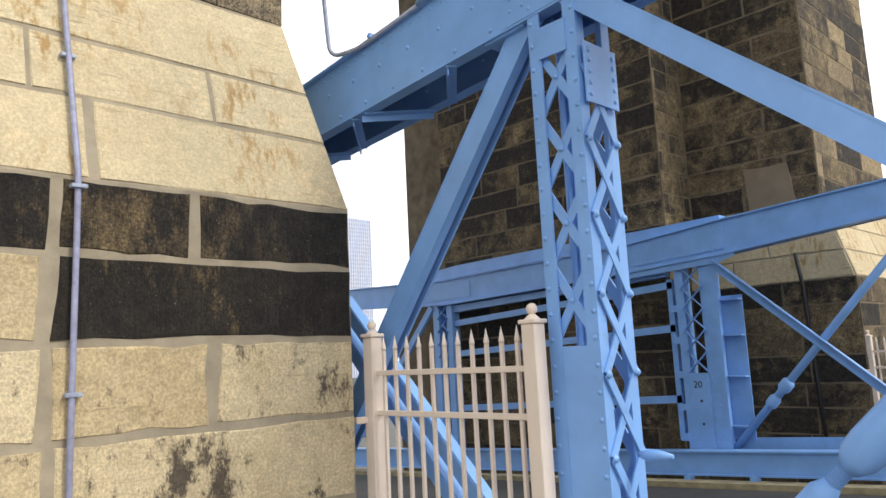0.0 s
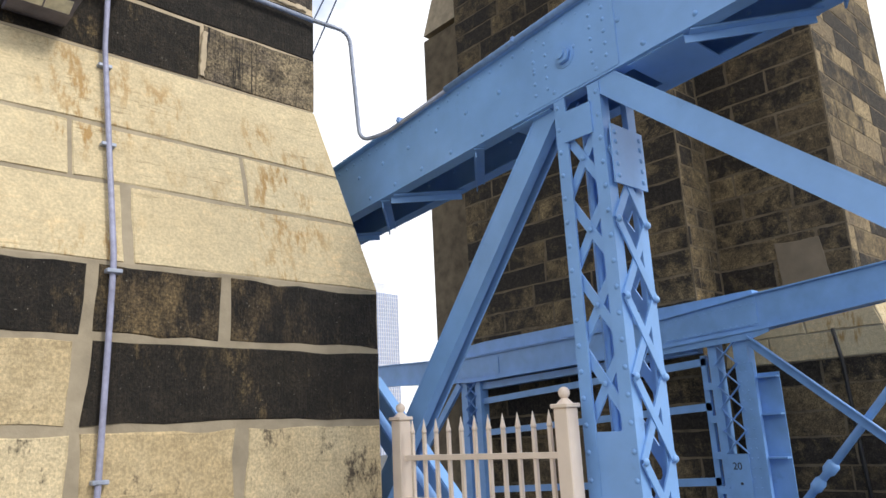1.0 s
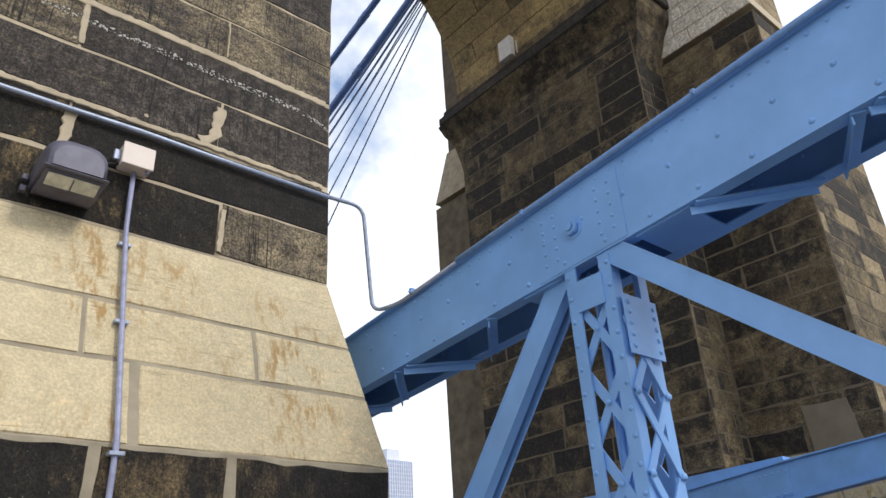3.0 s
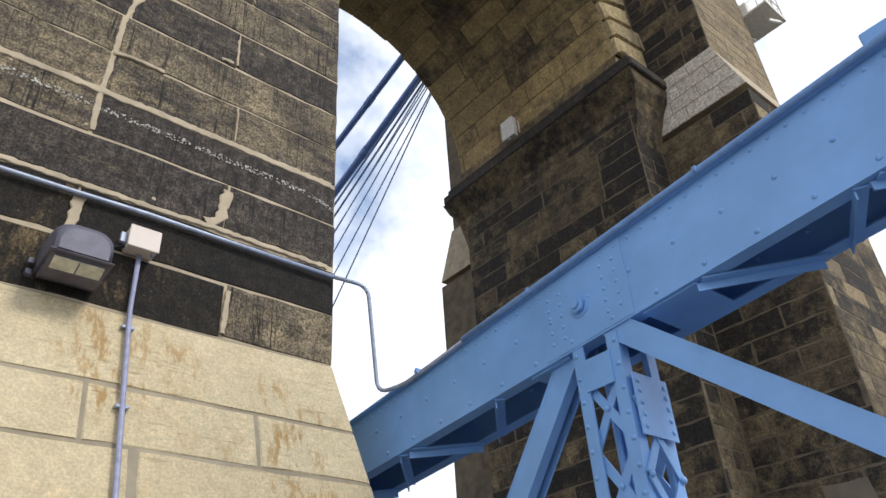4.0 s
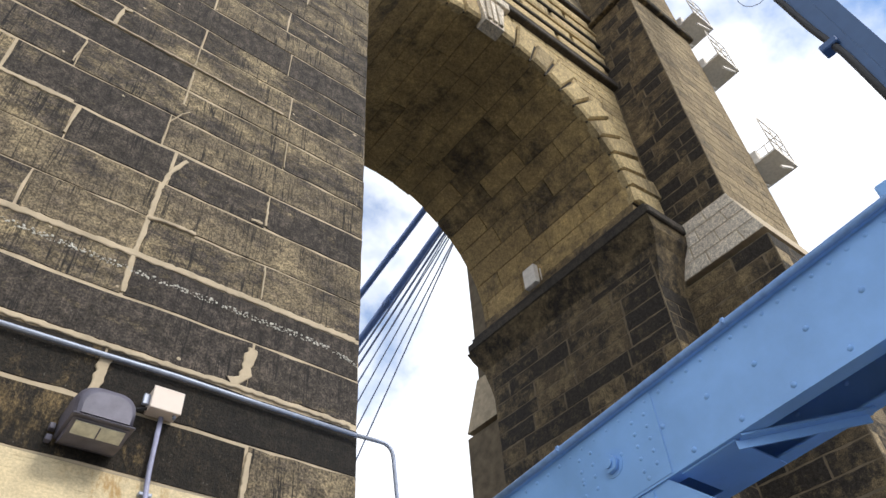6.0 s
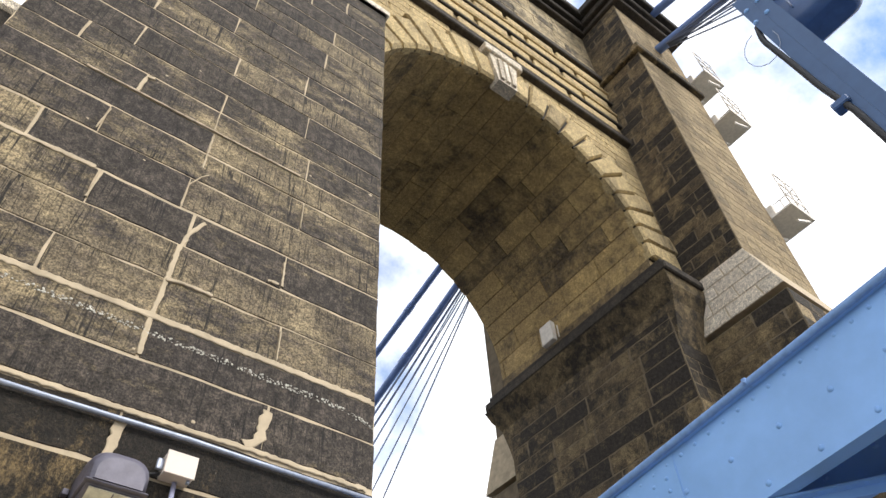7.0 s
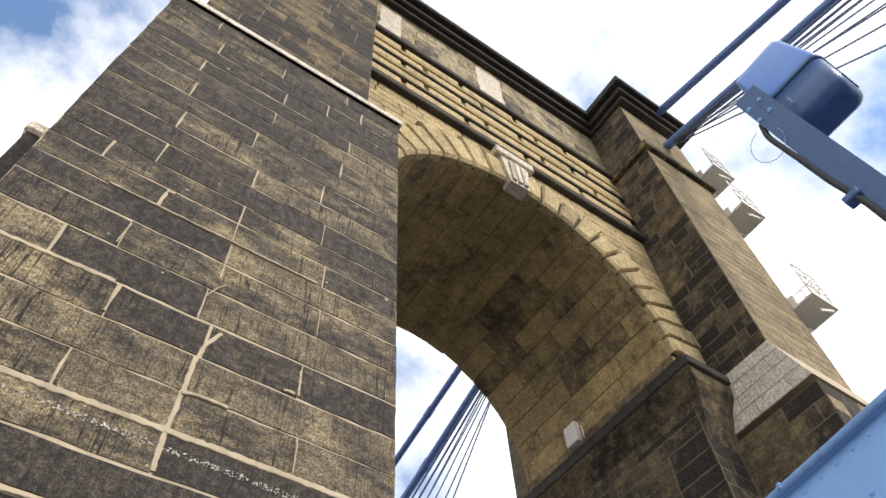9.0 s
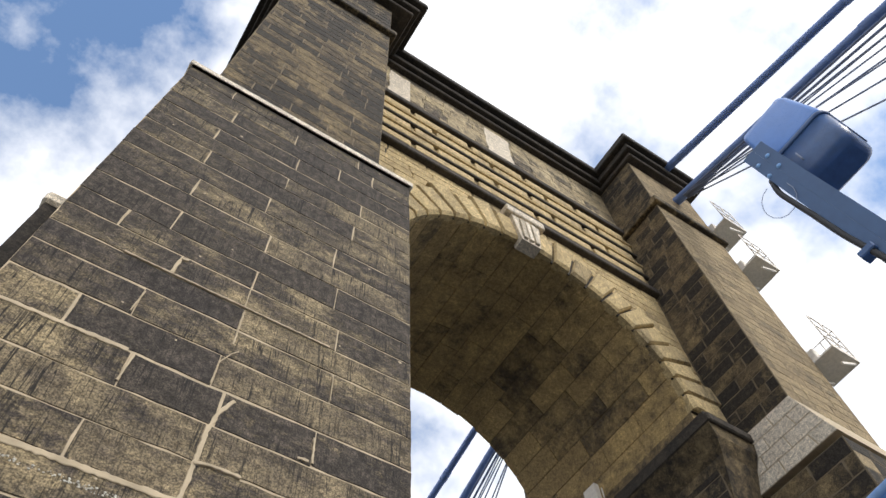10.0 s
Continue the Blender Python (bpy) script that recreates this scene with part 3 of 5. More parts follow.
# pale lip and the narrower leg above the buttress
bm = prism([(YB - 0.05, Z_BUTT), (YU + 0.3, Z_UP), (YU + 0.3, Z_BUTT), ], 0, BX0, BX1)
part("weathering", bm, STONE_WHITE, tower, "pale sloping weathering stones")
part("lip", box((BX0 - 0.05, YB - 0.06, Z_BUTT), (BX1 + 0.05, YB + 0.3, Z_BUTT + 0.16), 0.015), STONE_WHITE, tower, "pale projecting drip stone")
blocks(leg, on_y(coursed(BX0 + 0.3, BX1 - 0.3, Z_BUTT + 0.2, Z_TOP - 1.2, 0.44, 1.0, rng=rng), YU), (0, -1, 0), 0.25, STONE_FAR_ONE, jit=0.006, rng=rng)
lr = [((BX1 - 0.3, a, b), (BX1 - 0.3, c, b), (BX1 - 0.3, c, d), (BX1 - 0.3, a, d)) for a, b, c, d in coursed(YU + 0.26, YA, Z_BUTT, Z_TOP - 1.2, 0.44, 1.0, rng=rng)]
blocks(leg, lr, (1, 0, 0), 0.2, STONE_FAR, True, "leg_return_blocks", rng=rng)

# far leg
FX0, FX1 = flip(BX1), flip(BX0)
fcore = part("far_buttress_core", box((FX0 + GAP, YF + GAP, 2.0), (FX1 - GAP, YZ, Z_BUTT)), MORTAR_OLD, tower, "beige mortar behind dark sandstone blocks")
part("far_plinth_core", box((FX0 - 0.3 + GAP, YP + GAP, -3), (FX1 + 0.3, YZ + 0.3, Z_PLINTH)), MORTAR_OLD, tower)
blocks(fcore, on_x(coursed(YF + 0.012, YW, Z_SLOPE, Z_BUTT, 0.5, 1.7, joint=0.016, rng=rng), FX0), (-1, 0, 0), 0.2, STONE_FAR_ONE, cham=0.02, jit=0.007, rng=rng)
# some stones of this front carry the sunlight in their tan
front = on_y(coursed(FX0 + 0.012, FX1, Z_SLOPE, Z_BUTT, 0.46, 1.4, rng=rng), YF)
blocks(fcore, front, (0, -1, 0), 0.2, [STONE_TAN_SUNLIT if rng.random() < 0.3 else STONE_FAR_ONE for q in front], cham=0.015, jit=0.006, rng=rng)
blocks(fcore, on_x(coursed(YP + 0.012, YW, -1.0, Z_PLINTH, 0.47, 1.2, rng=rng), FX0 - 0.3), (-1, 0, 0), 0.2, STONE_FAR_ONE, cham=0.015, jit=0.006, rng=rng)
blocks(fcore, on_y(coursed(FX0 - 0.288, FX1, -1.0, Z_PLINTH, 0.47, 1.2, rng=rng), YP), (0, -1, 0), 0.2, STONE_FAR, True, "plinth_blocks", cham=0.02, rng=rng)
bm = bmesh.new()
hexa(bm, [(FX0 - 0.3, YP, Z_PLINTH), (FX1 + 0.3, YP, Z_PLINTH), (FX1 + 0.3, YW, Z_PLINTH), (FX0 - 0.3, YW, Z_PLINTH)],
     [(FX0, YF, Z_SLOPE), (FX1, YF, Z_SLOPE), (FX1, YW, Z_SLOPE), (FX0, YW, Z_SLOPE)])
fslope = part("sloping_base", bm, MORTAR_GREY, tower, "clean cream limestone sloping base")
quads, fronts = [], []
for k in range(3):
    f0, f1 = k / 3 + 0.006, (k + 1) / 3 - 0.006
    cuts = [0.0, 0.3 + 0.15 * (k % 2), 0.7 + 0.1 * (k % 2), 1.0]
    side_pt = lambda f, c: (FX0 - 0.3 * (1 - f) - 0.014, (YP + (YF - YP) * f) * (1 - c) + YW * c, Z_PLINTH + (Z_SLOPE - Z_PLINTH) * f)
    face_pt = lambda f, c: ((FX0 - 0.3 * (1 - f)) * (1 - c) + FX1 * c, YP + (YF - YP) * f - 0.014, Z_PLINTH + (Z_SLOPE - Z_PLINTH) * f)
    for c0, c1 in zip(cuts, cuts[1:]):
        quads.append((side_pt(f0, c1 - 0.004), side_pt(f0, c0 + 0.004), side_pt(f1, c0 + 0.004), side_pt(f1, c1 - 0.004)))
        fronts.append((face_pt(f0, c0 + 0.003), face_pt(f0, c1 - 0.003), face_pt(f1, c1 - 0.003), face_pt(f1, c0 + 0.003)))
blocks(fslope, quads, (-(Z_SLOPE - Z_PLINTH), 0, 0.3), 0.05, STONE_CREAM, cham=0.01, jit=0.006, rng=rng)
blocks(fslope, fronts, (0, -(Z_SLOPE - Z_PLINTH), YF - YP), 0.05, STONE_CREAM, cham=0.01, jit=0.006, rng=rng)
# upper part, pale weathering on two sides
UX0, UX1 = flip(BX1 - 0.3), flip(BX0 + 0.3)
fleg = part("far_leg_core", box((UX0 + GAP, YU + GAP, Z_BUTT), (UX1 - GAP, YZ - 0.5, Z_TOP - 0.3)), MORTAR_OLD, tower)
bm = bmesh.new()
zb, zt = Z_BUTT + 0.2, Z_UP
hexa(bm, [(FX0, YF, zb), (FX1, YF, zb), (FX1, YZ, zb), (FX0, YZ, zb)], [(UX0, YU, zt), (UX1, YU, zt), (UX1, YZ - 0.4, zt), (UX0, YZ - 0.4, zt)])
weather = part("weathering", bm, MORTAR, tower, "pale sloping weathering stones")
quads = []
for k in range(4):
    f0, f1 = k / 4, (k + 1) / 4
    cuts = [0.0, 0.22 + 0.2 * (k % 2), 0.62 + 0.15 * (k % 2), 1.0]
    for c0, c1 in zip(cuts, cuts[1:]):
        pt = lambda f, c: (FX0 + (UX0 - FX0) * f - 0.012, (YF + (YU - YF) * f) * (1 - c) + YW * c, zb + (zt - zb) * f)
        e = 0.006
        quads.append((pt(f0 + e, c1 - e), pt(f0 + e, c0 + e * (c0 > 0)), pt(f1 - e, c0 + e * (c0 > 0)), pt(f1 - e, c1 - e)))
blocks(weather, quads, (-(zt - zb), 0, UX0 - FX0), 0.05, STONE_WHITE_ONE, cham=0.01, jit=0.006, rng=rng)
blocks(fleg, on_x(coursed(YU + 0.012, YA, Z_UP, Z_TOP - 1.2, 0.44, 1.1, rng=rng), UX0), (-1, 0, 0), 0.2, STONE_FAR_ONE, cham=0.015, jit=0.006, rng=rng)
# the sun-facing front is paler by its stone colour, sunlight included
blocks(fleg, on_y(coursed(UX0 + 0.012, UX1, Z_UP, Z_TOP - 1.2, 0.44, 1.0, rng=rng), YU), (0, -1, 0), 0.2, STONE_TAN_SUNLIT, cham=0.015, jit=0.006, rng=rng)

# jamb under the arch
jcore = part("jamb_core", box((JAMB + GAP, YW + GAP, -3), (FX0 + 0.5, YE - GAP, SPRING)), MORTAR_OLD, tower)
blocks(jcore, on_x(coursed(YW + 0.012, YE, -1.0, 15.2, 0.5, 1.7, joint=0.016, rng=rng), JAMB), (-1, 0, 0), 0.2, STONE_FAR_ONE, cham=0.02, jit=0.007, rng=rng)
blocks(jcore, on_y(coursed(JAMB + 0.012, FX0, -1.0, 15.2, 0.44, 0.8, rng=rng), YW), (0, -1, 0), 0.2, STONE_FAR, True, "jamb_blocks", cham=0.02, rng=rng)
# impost: bracket below, black ledge above
bm = bmesh.new()
levels = [(13.9, -0.03, 0.0), (14.4, -0.03, 0.12), (15.1, 0.02, 0.3), (15.45, 0.22, 0.5), (15.75, 0.42, 0.56)]
rings = [[bm.verts.new(p) for p in ((JAMB - gx, YW - gy, z), (FX0 + 0.1, YW - gy, z), (FX0 + 0.1, YE + gy, z), (JAMB - gx, YE + gy, z))] for z, gx, gy in levels]
for p, q in zip(rings, rings[1:]):
    for k in range(4):
        bm.faces.new((p[k], p[(k + 1) % 4], q[(k + 1) % 4], q[k]))
bm.faces.new(rings[0][::-1])
bm.faces.new(rings[-1])
bmesh.ops.recalc_face_normals(bm, faces=bm.faces)
part("impost_bracket", bm, STONE_FAR, tower, "dark stone impost bracket")
bm = box((JAMB - 0.45, YW - 0.66, 15.75), (FX0 + 0.05, YE + 0.5, 16.05), 0.04)
add_box(bm, (JAMB - 0.32, YW - 0.5, 16.05), (FX0 + 0.05, YE + 0.4, 16.3), None, 0.03)
part("impost_ledge", bm, STONE_DARK, tower, "soot-black moulded impost ledge")
part("impost_block", box((JAMB - 0.02, YA + 0.01, 16.3), (FX0 + 0.3, YE, SPRING + 0.01)), STONE_SOFFIT, tower)

# arch: soffit stones in rows along the barrel
def arc(a, r):
    return CX + r * math.cos(a), SPRING + r * math.sin(a)


bm = bmesh.new()
N = 40
for i in range(N):
    a0, a1 = math.pi * i / N, math.pi * (i + 1) / N
    (x0, z0), (x1, z1) = arc(a0, RAD + 0.02), arc(a1, RAD + 0.02)
    hexa(bm, [(x0, YA + 0.05, z0), (x0, YE - 0.05, z0), (x0, YE - 0.05, Z_TOP - 0.6), (x0, YA + 0.05, Z_TOP - 0.6)],
         [(x1, YA + 0.05, z1), (x1, YE - 0.05, z1), (x1, YE - 0.05, Z_TOP - 0.6), (x1, YA + 0.05, Z_TOP - 0.6)])
arch = part("arch_core", bm, MORTAR_OLD, tower, "mortar behind the arch stones")
V, F = [], []
rows = 21
for i in range(rows):
    a0, a1 = math.pi * i / rows, math.pi * (i + 1) / rows
    y = YA - rng.random()
    while y < YE - 0.05:
        w = 1.3 + rng.random() * 1.8
        y0, y1 = max(y, YA), min(y + w, YE)
        if y1 - y0 > 0.1:
            (x0, z0), (x1, z1) = arc(a0 + 0.0015, RAD), arc(a1 - 0.0015, RAD)
            am = (a0 + a1) / 2
            v, f = block_mesh([(x0, y0 + 0.006, z0), (x0, y1 - 0.006, z0), (x1, y1 - 0.006, z1), (x1, y0 + 0.006, z1)], (-math.cos(am), 0, -math.sin(am)), 0.12, 0.012, 0.01, rng)
            F += [tuple(k + len(V) for k in q) for q in f]
            V += v
        y += w
tagged(link("soffit_stones", mesh_of("soffit_stones", V, F), STONE_SOFFIT, arch), kind="stuff")
# ring of voussoirs with stepped backs
VN = 23
for i in range(VN):
    if i == VN // 2:
        continue
    a0, a1 = math.pi * i / VN + 0.008, math.pi * (i + 1) / VN - 0.008
    r1 = RAD + (1.32, 1.6)[i % 2]
    p = [arc(a0, RAD + 0.0), arc(a1, RAD + 0.0), arc(a1, r1), arc(a0, r1)]
    q = [(x, YA - 0.2, z) for x, z in p]
    v, f = block_mesh([q[0], q[3], q[2], q[1]], (0, -1, 0), 0.3, 0.075, 0.01, rng)
    link("voussoir", mesh_of("voussoir", v, f), STONE_ARCH_ONE, arch)
def ring_band(r0, r1, y0, y1):
    bm = bmesh.new()
    rows_ = [[bm.verts.new((x, y, z)) for (x, z), y in ((arc(a, r0), y0), (arc(a, r1), y0), (arc(a, r1), y1), (arc(a, r0), y1))] for a in [math.pi * k / 48 for k in range(49)]]
    for a, b in zip(rows_, rows_[1:]):
        for k in range(4):
            bm.faces.new((a[k], a[(k + 1) % 4], b[(k + 1) % 4], b[k]))
    bm.faces.new(rows_[0][::-1])
    bm.faces.new(rows_[-1])
    bmesh.ops.recalc_face_normals(bm, faces=bm.faces)
    return bm


# keystone
bm = prism([(CX - 0.35, SPRING + RAD - 0.2), (CX + 0.35, SPRING + RAD - 0.2), (CX + 0.55, SPRING + RAD + 1.3), (CX - 0.55, SPRING + RAD + 1.3)], 1, YA - 0.3, YA + 0.1)
for k in (-0.22, 0.0, 0.22):
    add_box(bm, (CX + k - 0.07, YA - 0.38, SPRING + RAD - 0.1), (CX + k + 0.07, YA - 0.29, SPRING + RAD + 1.1))
add_box(bm, (CX - 0.75, YA - 0.4, SPRING + RAD + 1.3), (CX + 0.75, YA + 0.1, SPRING + RAD + 1.7), None, 0.03)
part("keystone", bm, STONE_WHITE, tower, "pale carved scroll keystone under a lettered block")

# spandrel courses over the ring
rects = []
for a, b, c, d in coursed(2.66, UX0, 17.0, 23.6, 0.40, 1.4, rng=rng):
    zm = (b + d) / 2 - SPRING
    r = RAD + 1.42
    if zm < r:
        half = math.sqrt(max(0, r * r - zm * zm))
        if a < CX - half < c:
            rects.append((a, b, CX - half, d))
        if a < CX + half < c:
            rects.append((CX + half, b, c, d))
        if c <= CX - half or a >= CX + half:
            rects.append((a, b, c, d))
    else:
        rects.append((a, b, c, d))
part("ring_backing", ring_band(RAD + 0.01, RAD + 1.35, YA - 0.045, YA + 0.06), STONE_DARK, arch, "dark joints between the arch stones")
blocks(arch, on_y([r for r in rects if r[2] - r[0] > 0.15], YA), (0, -1, 0), 0.2, STONE_ARCH, True, "spandrel_blocks", cham=0.03, rng=rng)
# plain upper wall, bands with sunk panels, cornice
part("string_course", box((2.5, YA - 0.22, 23.6), (UX0 + 0.1, YA + 0.1, 23.95), 0.04), STONE_DARK, tower, "dark projecting string course")
for k in range(5):
    z = 23.97 + k * 0.805
    band = part("panel_band", box((2.6, YA - 0.02, z), (UX0, YA + 0.1, z + 0.79)), STONE_ARCH, tower, "golden stone band with long raised panels")
    part("ledge", box((2.6, YA - 0.16, z), (UX0, YA - 0.021, z + 0.13), 0.02), STONE_DARK if k % 2 else STONE_ARCH, band)
    x = 2.3 + 0.9 * (k % 2)
    while x < UX0 - 0.6:
        part("raised_panel", box((max(x, 2.75), YA - 0.13, z + 0.25), (min(x + 2.3, UX0 - 0.1), YA - 0.021, z + 0.68), 0.03), STONE_ARCH, band)
        x += 2.48
part("string_course", box((2.5, YA - 0.25, 28.0), (UX0 + 0.1, YA + 0.1, 28.35), 0.04), STONE_DARK, tower, "dark projecting string course")
blocks(arch, on_y(coursed(2.6, UX0, 28.35, 32.4, 0.6, 1.5, rng=rng), YA), (0, -1, 0), 0.2, STONE_PARAPET, True, "parapet_blocks", rng=rng)

for x0, x1, z0, z1 in ((8.25, 9.55, 28.4, 31.9), (3.65, 4.65, 28.4, 31.9)):
    v, f = ragged([(x0, YA - 0.008, z0), (x1, YA - 0.008, z0), (x1 + 0.05, YA - 0.008, z1), (x0 + 0.03, YA - 0.008, z1)], (0, -1, 0), 0.05, 0.008, 0.05, rng)
    link("limewashed_panel", mesh_of("limewashed_panel", v, f), STONE_WHITE_ONE, arch, "whitish limewashed patch of wall")


def cornice(x0, x1, y0, y1, z, name="cornice"):
    b2 = box((x0 + 0.45, y0 + 0.45, z - 1.15), (x1 - 0.45, y1, z - 0.85), 0.04)
    add_box(b2, (x0 + 0.25, y0 + 0.25, z - 0.85), (x1 - 0.25, y1, z - 0.45), None, 0.04)
    add_box(b2, (x0, y0, z - 0.45), (x1, y1, z), None, 0.05)
    part(name, b2, STONE_DARK, tower, "soot-black moulded stone cornice")


cornice(2.0, UX0 + 0.6, YA - 0.7, YE, Z_TOP)
cornice(BX0 - 0.75, BX1 + 0.95, YU - 0.8, YE, Z_TOP + 0.02)
cornice(FX0 - 0.3, FX1 + 0.4, YU - 0.8, YE, Z_TOP + 0.02)
for x0, x1 in ((BX0 + 0.1, BX1 - 0.12), (UX0 - 0.18, UX1 + 0.18)):
    part("band", box((x0, YU - 0.2, 27.9), (x1, YE, 28.3), 0.04), STONE_FAR, tower, "moulded stone band")

# the outer side stands a little wider low down, under a pale cap
part("wing", box((BX0 - 0.32, 5.3, -3), (BX0 + 0.05, YZ - 1, 9.75)), STONE_FAR, tower, "lower masonry offset")
part("wing_cap", box((BX0 - 0.36, 5.25, 9.75), (BX0 + 0.05, YZ - 0.9, 9.98), 0.04), STONE_WHITE, tower, "pale coping stone")

# a smooth repair panel let into the far buttress
v, f = ragged([(FX0 - 0.012, 6.15, 5.05), (FX0 - 0.012, 6.1, 4.13), (FX0 - 0.012, 5.17, 4.22), (FX0 - 0.012, 5.28, 5.01)], (-1, 0, 0), 0.03, 0.01, 0.02, rng)
link("repair_panel", mesh_of("repair_panel", v, f), REPAIR, fcore, "smooth brown cement repair panel")

# ---- the blue truss beside the walk ----
TX0, TX1 = 3.50, 4.02


def z_top(y):
    return 4.47 - 0.105 * y


def z_bot(y):
    return 3.87 - 0.08 * y


def sloped(bm, x0, x1, y0, y1, f0, f1):
    """A plate or strip between the heights f0(y) and f1(y)."""
    return hexa(bm, [(x0, y0, f0(y0)), (x1, y0, f0(y0)), (x1, y0, f1(y0)), (x0, y0, f1(y0))], [(x0, y1, f0(y1)), (x1, y1, f0(y1)), (x1, y1, f1(y1)), (x0, y1, f1(y1))])


CY0, CY1 = -6.0, 7.15
chord = thing("top_chord", "blue-painted riveted steel top chord box girder of a truss", "bridge girder")
part("web", sloped(bmesh.new(), TX0, TX0 + 0.015, CY0, CY1, z_bot, z_top), BLUE, chord)
part("web", sloped(bmesh.new(), TX1 - 0.015, TX1, CY0, CY1, z_bot, z_top), BLUE, chord)
part("cover_plate", sloped(bmesh.new(), TX0 - 0.05, TX1 + 0.05, CY0, CY1, z_top, lambda y: z_top(y) + 0.016), BLUE, chord)
for x0, x1 in ((TX0 - 0.005, TX0 + 0.1), (TX1 - 0.1, TX1 + 0.005)):
    part("flange", sloped(bmesh.new(), x0, x1, CY0, CY1, lambda y: z_bot(y) - 0.012, z_bot), BLUE, chord)
for y0, y1 in ((1.73, 2.1), (2.7, 3.03), (-1.2, -0.6), (5.5, 6.0)):
    part("batten_plate", sloped(bmesh.new(), TX0 + 0.02, TX1 - 0.02, y0, y1, lambda y: z_bot(y) - 0.024, lambda y: z_bot(y) - 0.013), BLUE, chord)
for ya, yb in ((1.70, 1.17), (0.78, 1.02), (0.70, 0.2), (-0.55, 0.1), (3.36, 3.82), (4.34, 4.0), (4.45, 4.95), (5.45, 5.1)):
    q = bar(bmesh.new(), (TX0 + 0.03, ya, z_bot(ya) - 0.02), (TX1 - 0.03, yb, z_bot(yb) - 0.02), 0.075, 0.012)
    d = Vector((TX1 - TX0 - 0.06, yb - ya, 0)).normalized() * 0.001
    bar(q, (TX0 + 0.03, ya + 0.034, z_bot(ya) - 0.05), (TX1 - 0.03, yb + 0.034, z_bot(yb) - 0.05), 0.010, 0.05)
    part("lacing_bar", q, BLUE, chord)
bm = bmesh.new()
y = -1.0
while y < 6.5:
    dome(bm, (TX1 - 0.016, y, z_bot(y) + 0.2), (-1, 0, 0), 0.02)
    y += 0.32
part("inner_rivets", bm, BLUE, chord)["kind"] = "stuff"
part("splice_plate", sloped(bmesh.new(), TX0 - 0.006, TX0 - 0.0005, 2.14, 2.86, lambda y: z_bot(y) + 0.004, lambda y: z_top(y) - 0.004), BLUE, chord)
# rivets on the web: a row under the top, one over the bottom, splice groups round the pin
bm = bmesh.new()
y = -1.0
while y < 6.0:
    dome(bm, (TX0, y, z_top(y) - 0.05), (-1, 0, 0), 0.015)
    y += 0.11
y = -1.0
while y < 6.0:
    dome(bm, (TX0, y, z_bot(y) + 0.05), (-1, 0, 0), 0.019)
    dome(bm, (TX0, y + 0.15, z_bot(y) + 0.27), (-1, 0, 0), 0.019)
    y += 0.33
for dy in (-0.28, -0.18, 0.18, 0.28):
    for dz in (-0.16, -0.08, 0.0, 0.08, 0.16):
        dome(bm, (TX0 - 0.006, 2.5 + dy, 3.93 + dz - 0.09 * dy), (-1, 0, 0), 0.014)
part("rivets", bm, BLUE, chord)["kind"] = "stuff"
bm = bmesh.new()
tube(bm, [(TX0, 2.53, 3.92), (TX0 - 0.012, 2.53, 3.92)], 0.078, 20)
tube(bm, [(TX0 - 0.012, 2.53, 3.92), (TX0 - 0.045, 2.53, 3.92)], 0.058, 6)
tube(bm, [(TX0 - 0.045, 2.53, 3.92), (TX0 - 0.06, 2.53, 3.92)], 0.03, 12)
part("pin_nut", bm, BLUE, chord, "large hexagonal pin nut")

# laced post
post = thing("truss_post", "blue-painted laced steel truss post with riveted angles", "truss post")
PY0, PY1, PZ0, PZ1 = 2.30, 2.65, -1.0, 3.66
for x, y, sx, sy in ((TX0, PY0, 1, 1), (TX0, PY1, 1, -1), (3.855, PY0, -1, 1), (3.855, PY1, -1, -1)):
    bm = bmesh.new()
    add_box(bm, (min(x, x + sx * 0.014), min(y, y + sy * 0.085), PZ0), (max(x, x + sx * 0.014), max(y, y + sy * 0.085), PZ1))
    add_box(bm, (min(x + sx * 0.014, x + sx * 0.085), min(y, y + sy * 0.014), PZ0), (max(x + sx * 0.014, x + sx * 0.085), max(y, y + sy * 0.014), PZ1))
    part("angle", bm, BLUE, post)


LZ0 = 2.795 - 0.45 * 7


def lacing(p0, p1, z0, z1, step, off, wide):
    """Crossed flat bars between two uprights, p0 and p1 in plan."""
    z = z0
    p0, p1, off = Vector((*p0, 0)), Vector((*p1, 0)), Vector((*off, 0))
    side = off.normalized()
    while z + step <= z1 + 0.01:
        for a, b, o in ((p0, p1, off), (p1, p0, off * 1.9)):
            part("lacing_bar", bar(bmesh.new(), a + o + Vector((0, 0, z)), b + o + Vector((0, 0, z + step)), 0.012, wide, side.cross((b - a + Vector((0, 0, step))).normalized())), BLUE, post)
        z += step


lacing((TX0 + 0.022, PY0 + 0.03), (TX0 + 0.022, PY1 - 0.03), 1.645, 3.45, 0.45, (0.006, 0), 0.056)
lacing((TX0 + 0.03, PY0), (3.82, PY0), LZ0, 3.25, 0.45, (0, -0.008), 0.052)
lacing((3.855, PY0 + 0.05), (3.855, PY1 - 0.05), 0.1, 3.3, 0.425, (0.008, 0), 0.062)
part("stay_plate", box((TX0 + 0.002, PY0 + 0.086, -1.0), (TX0 + 0.012, PY1 - 0.086, 1.61)), BLUE, post)
part("stay_plate", box((TX0 + 0.02, PY0 - 0.036, 3.01), (3.85, PY0 - 0.026, 3.38)), BLUE, post)
part("stay_plate", box((TX0 - 0.011, PY0 + 0.07, 3.35), (TX0 - 0.001, PY1 - 0.07, 3.55)), BLUE, post)
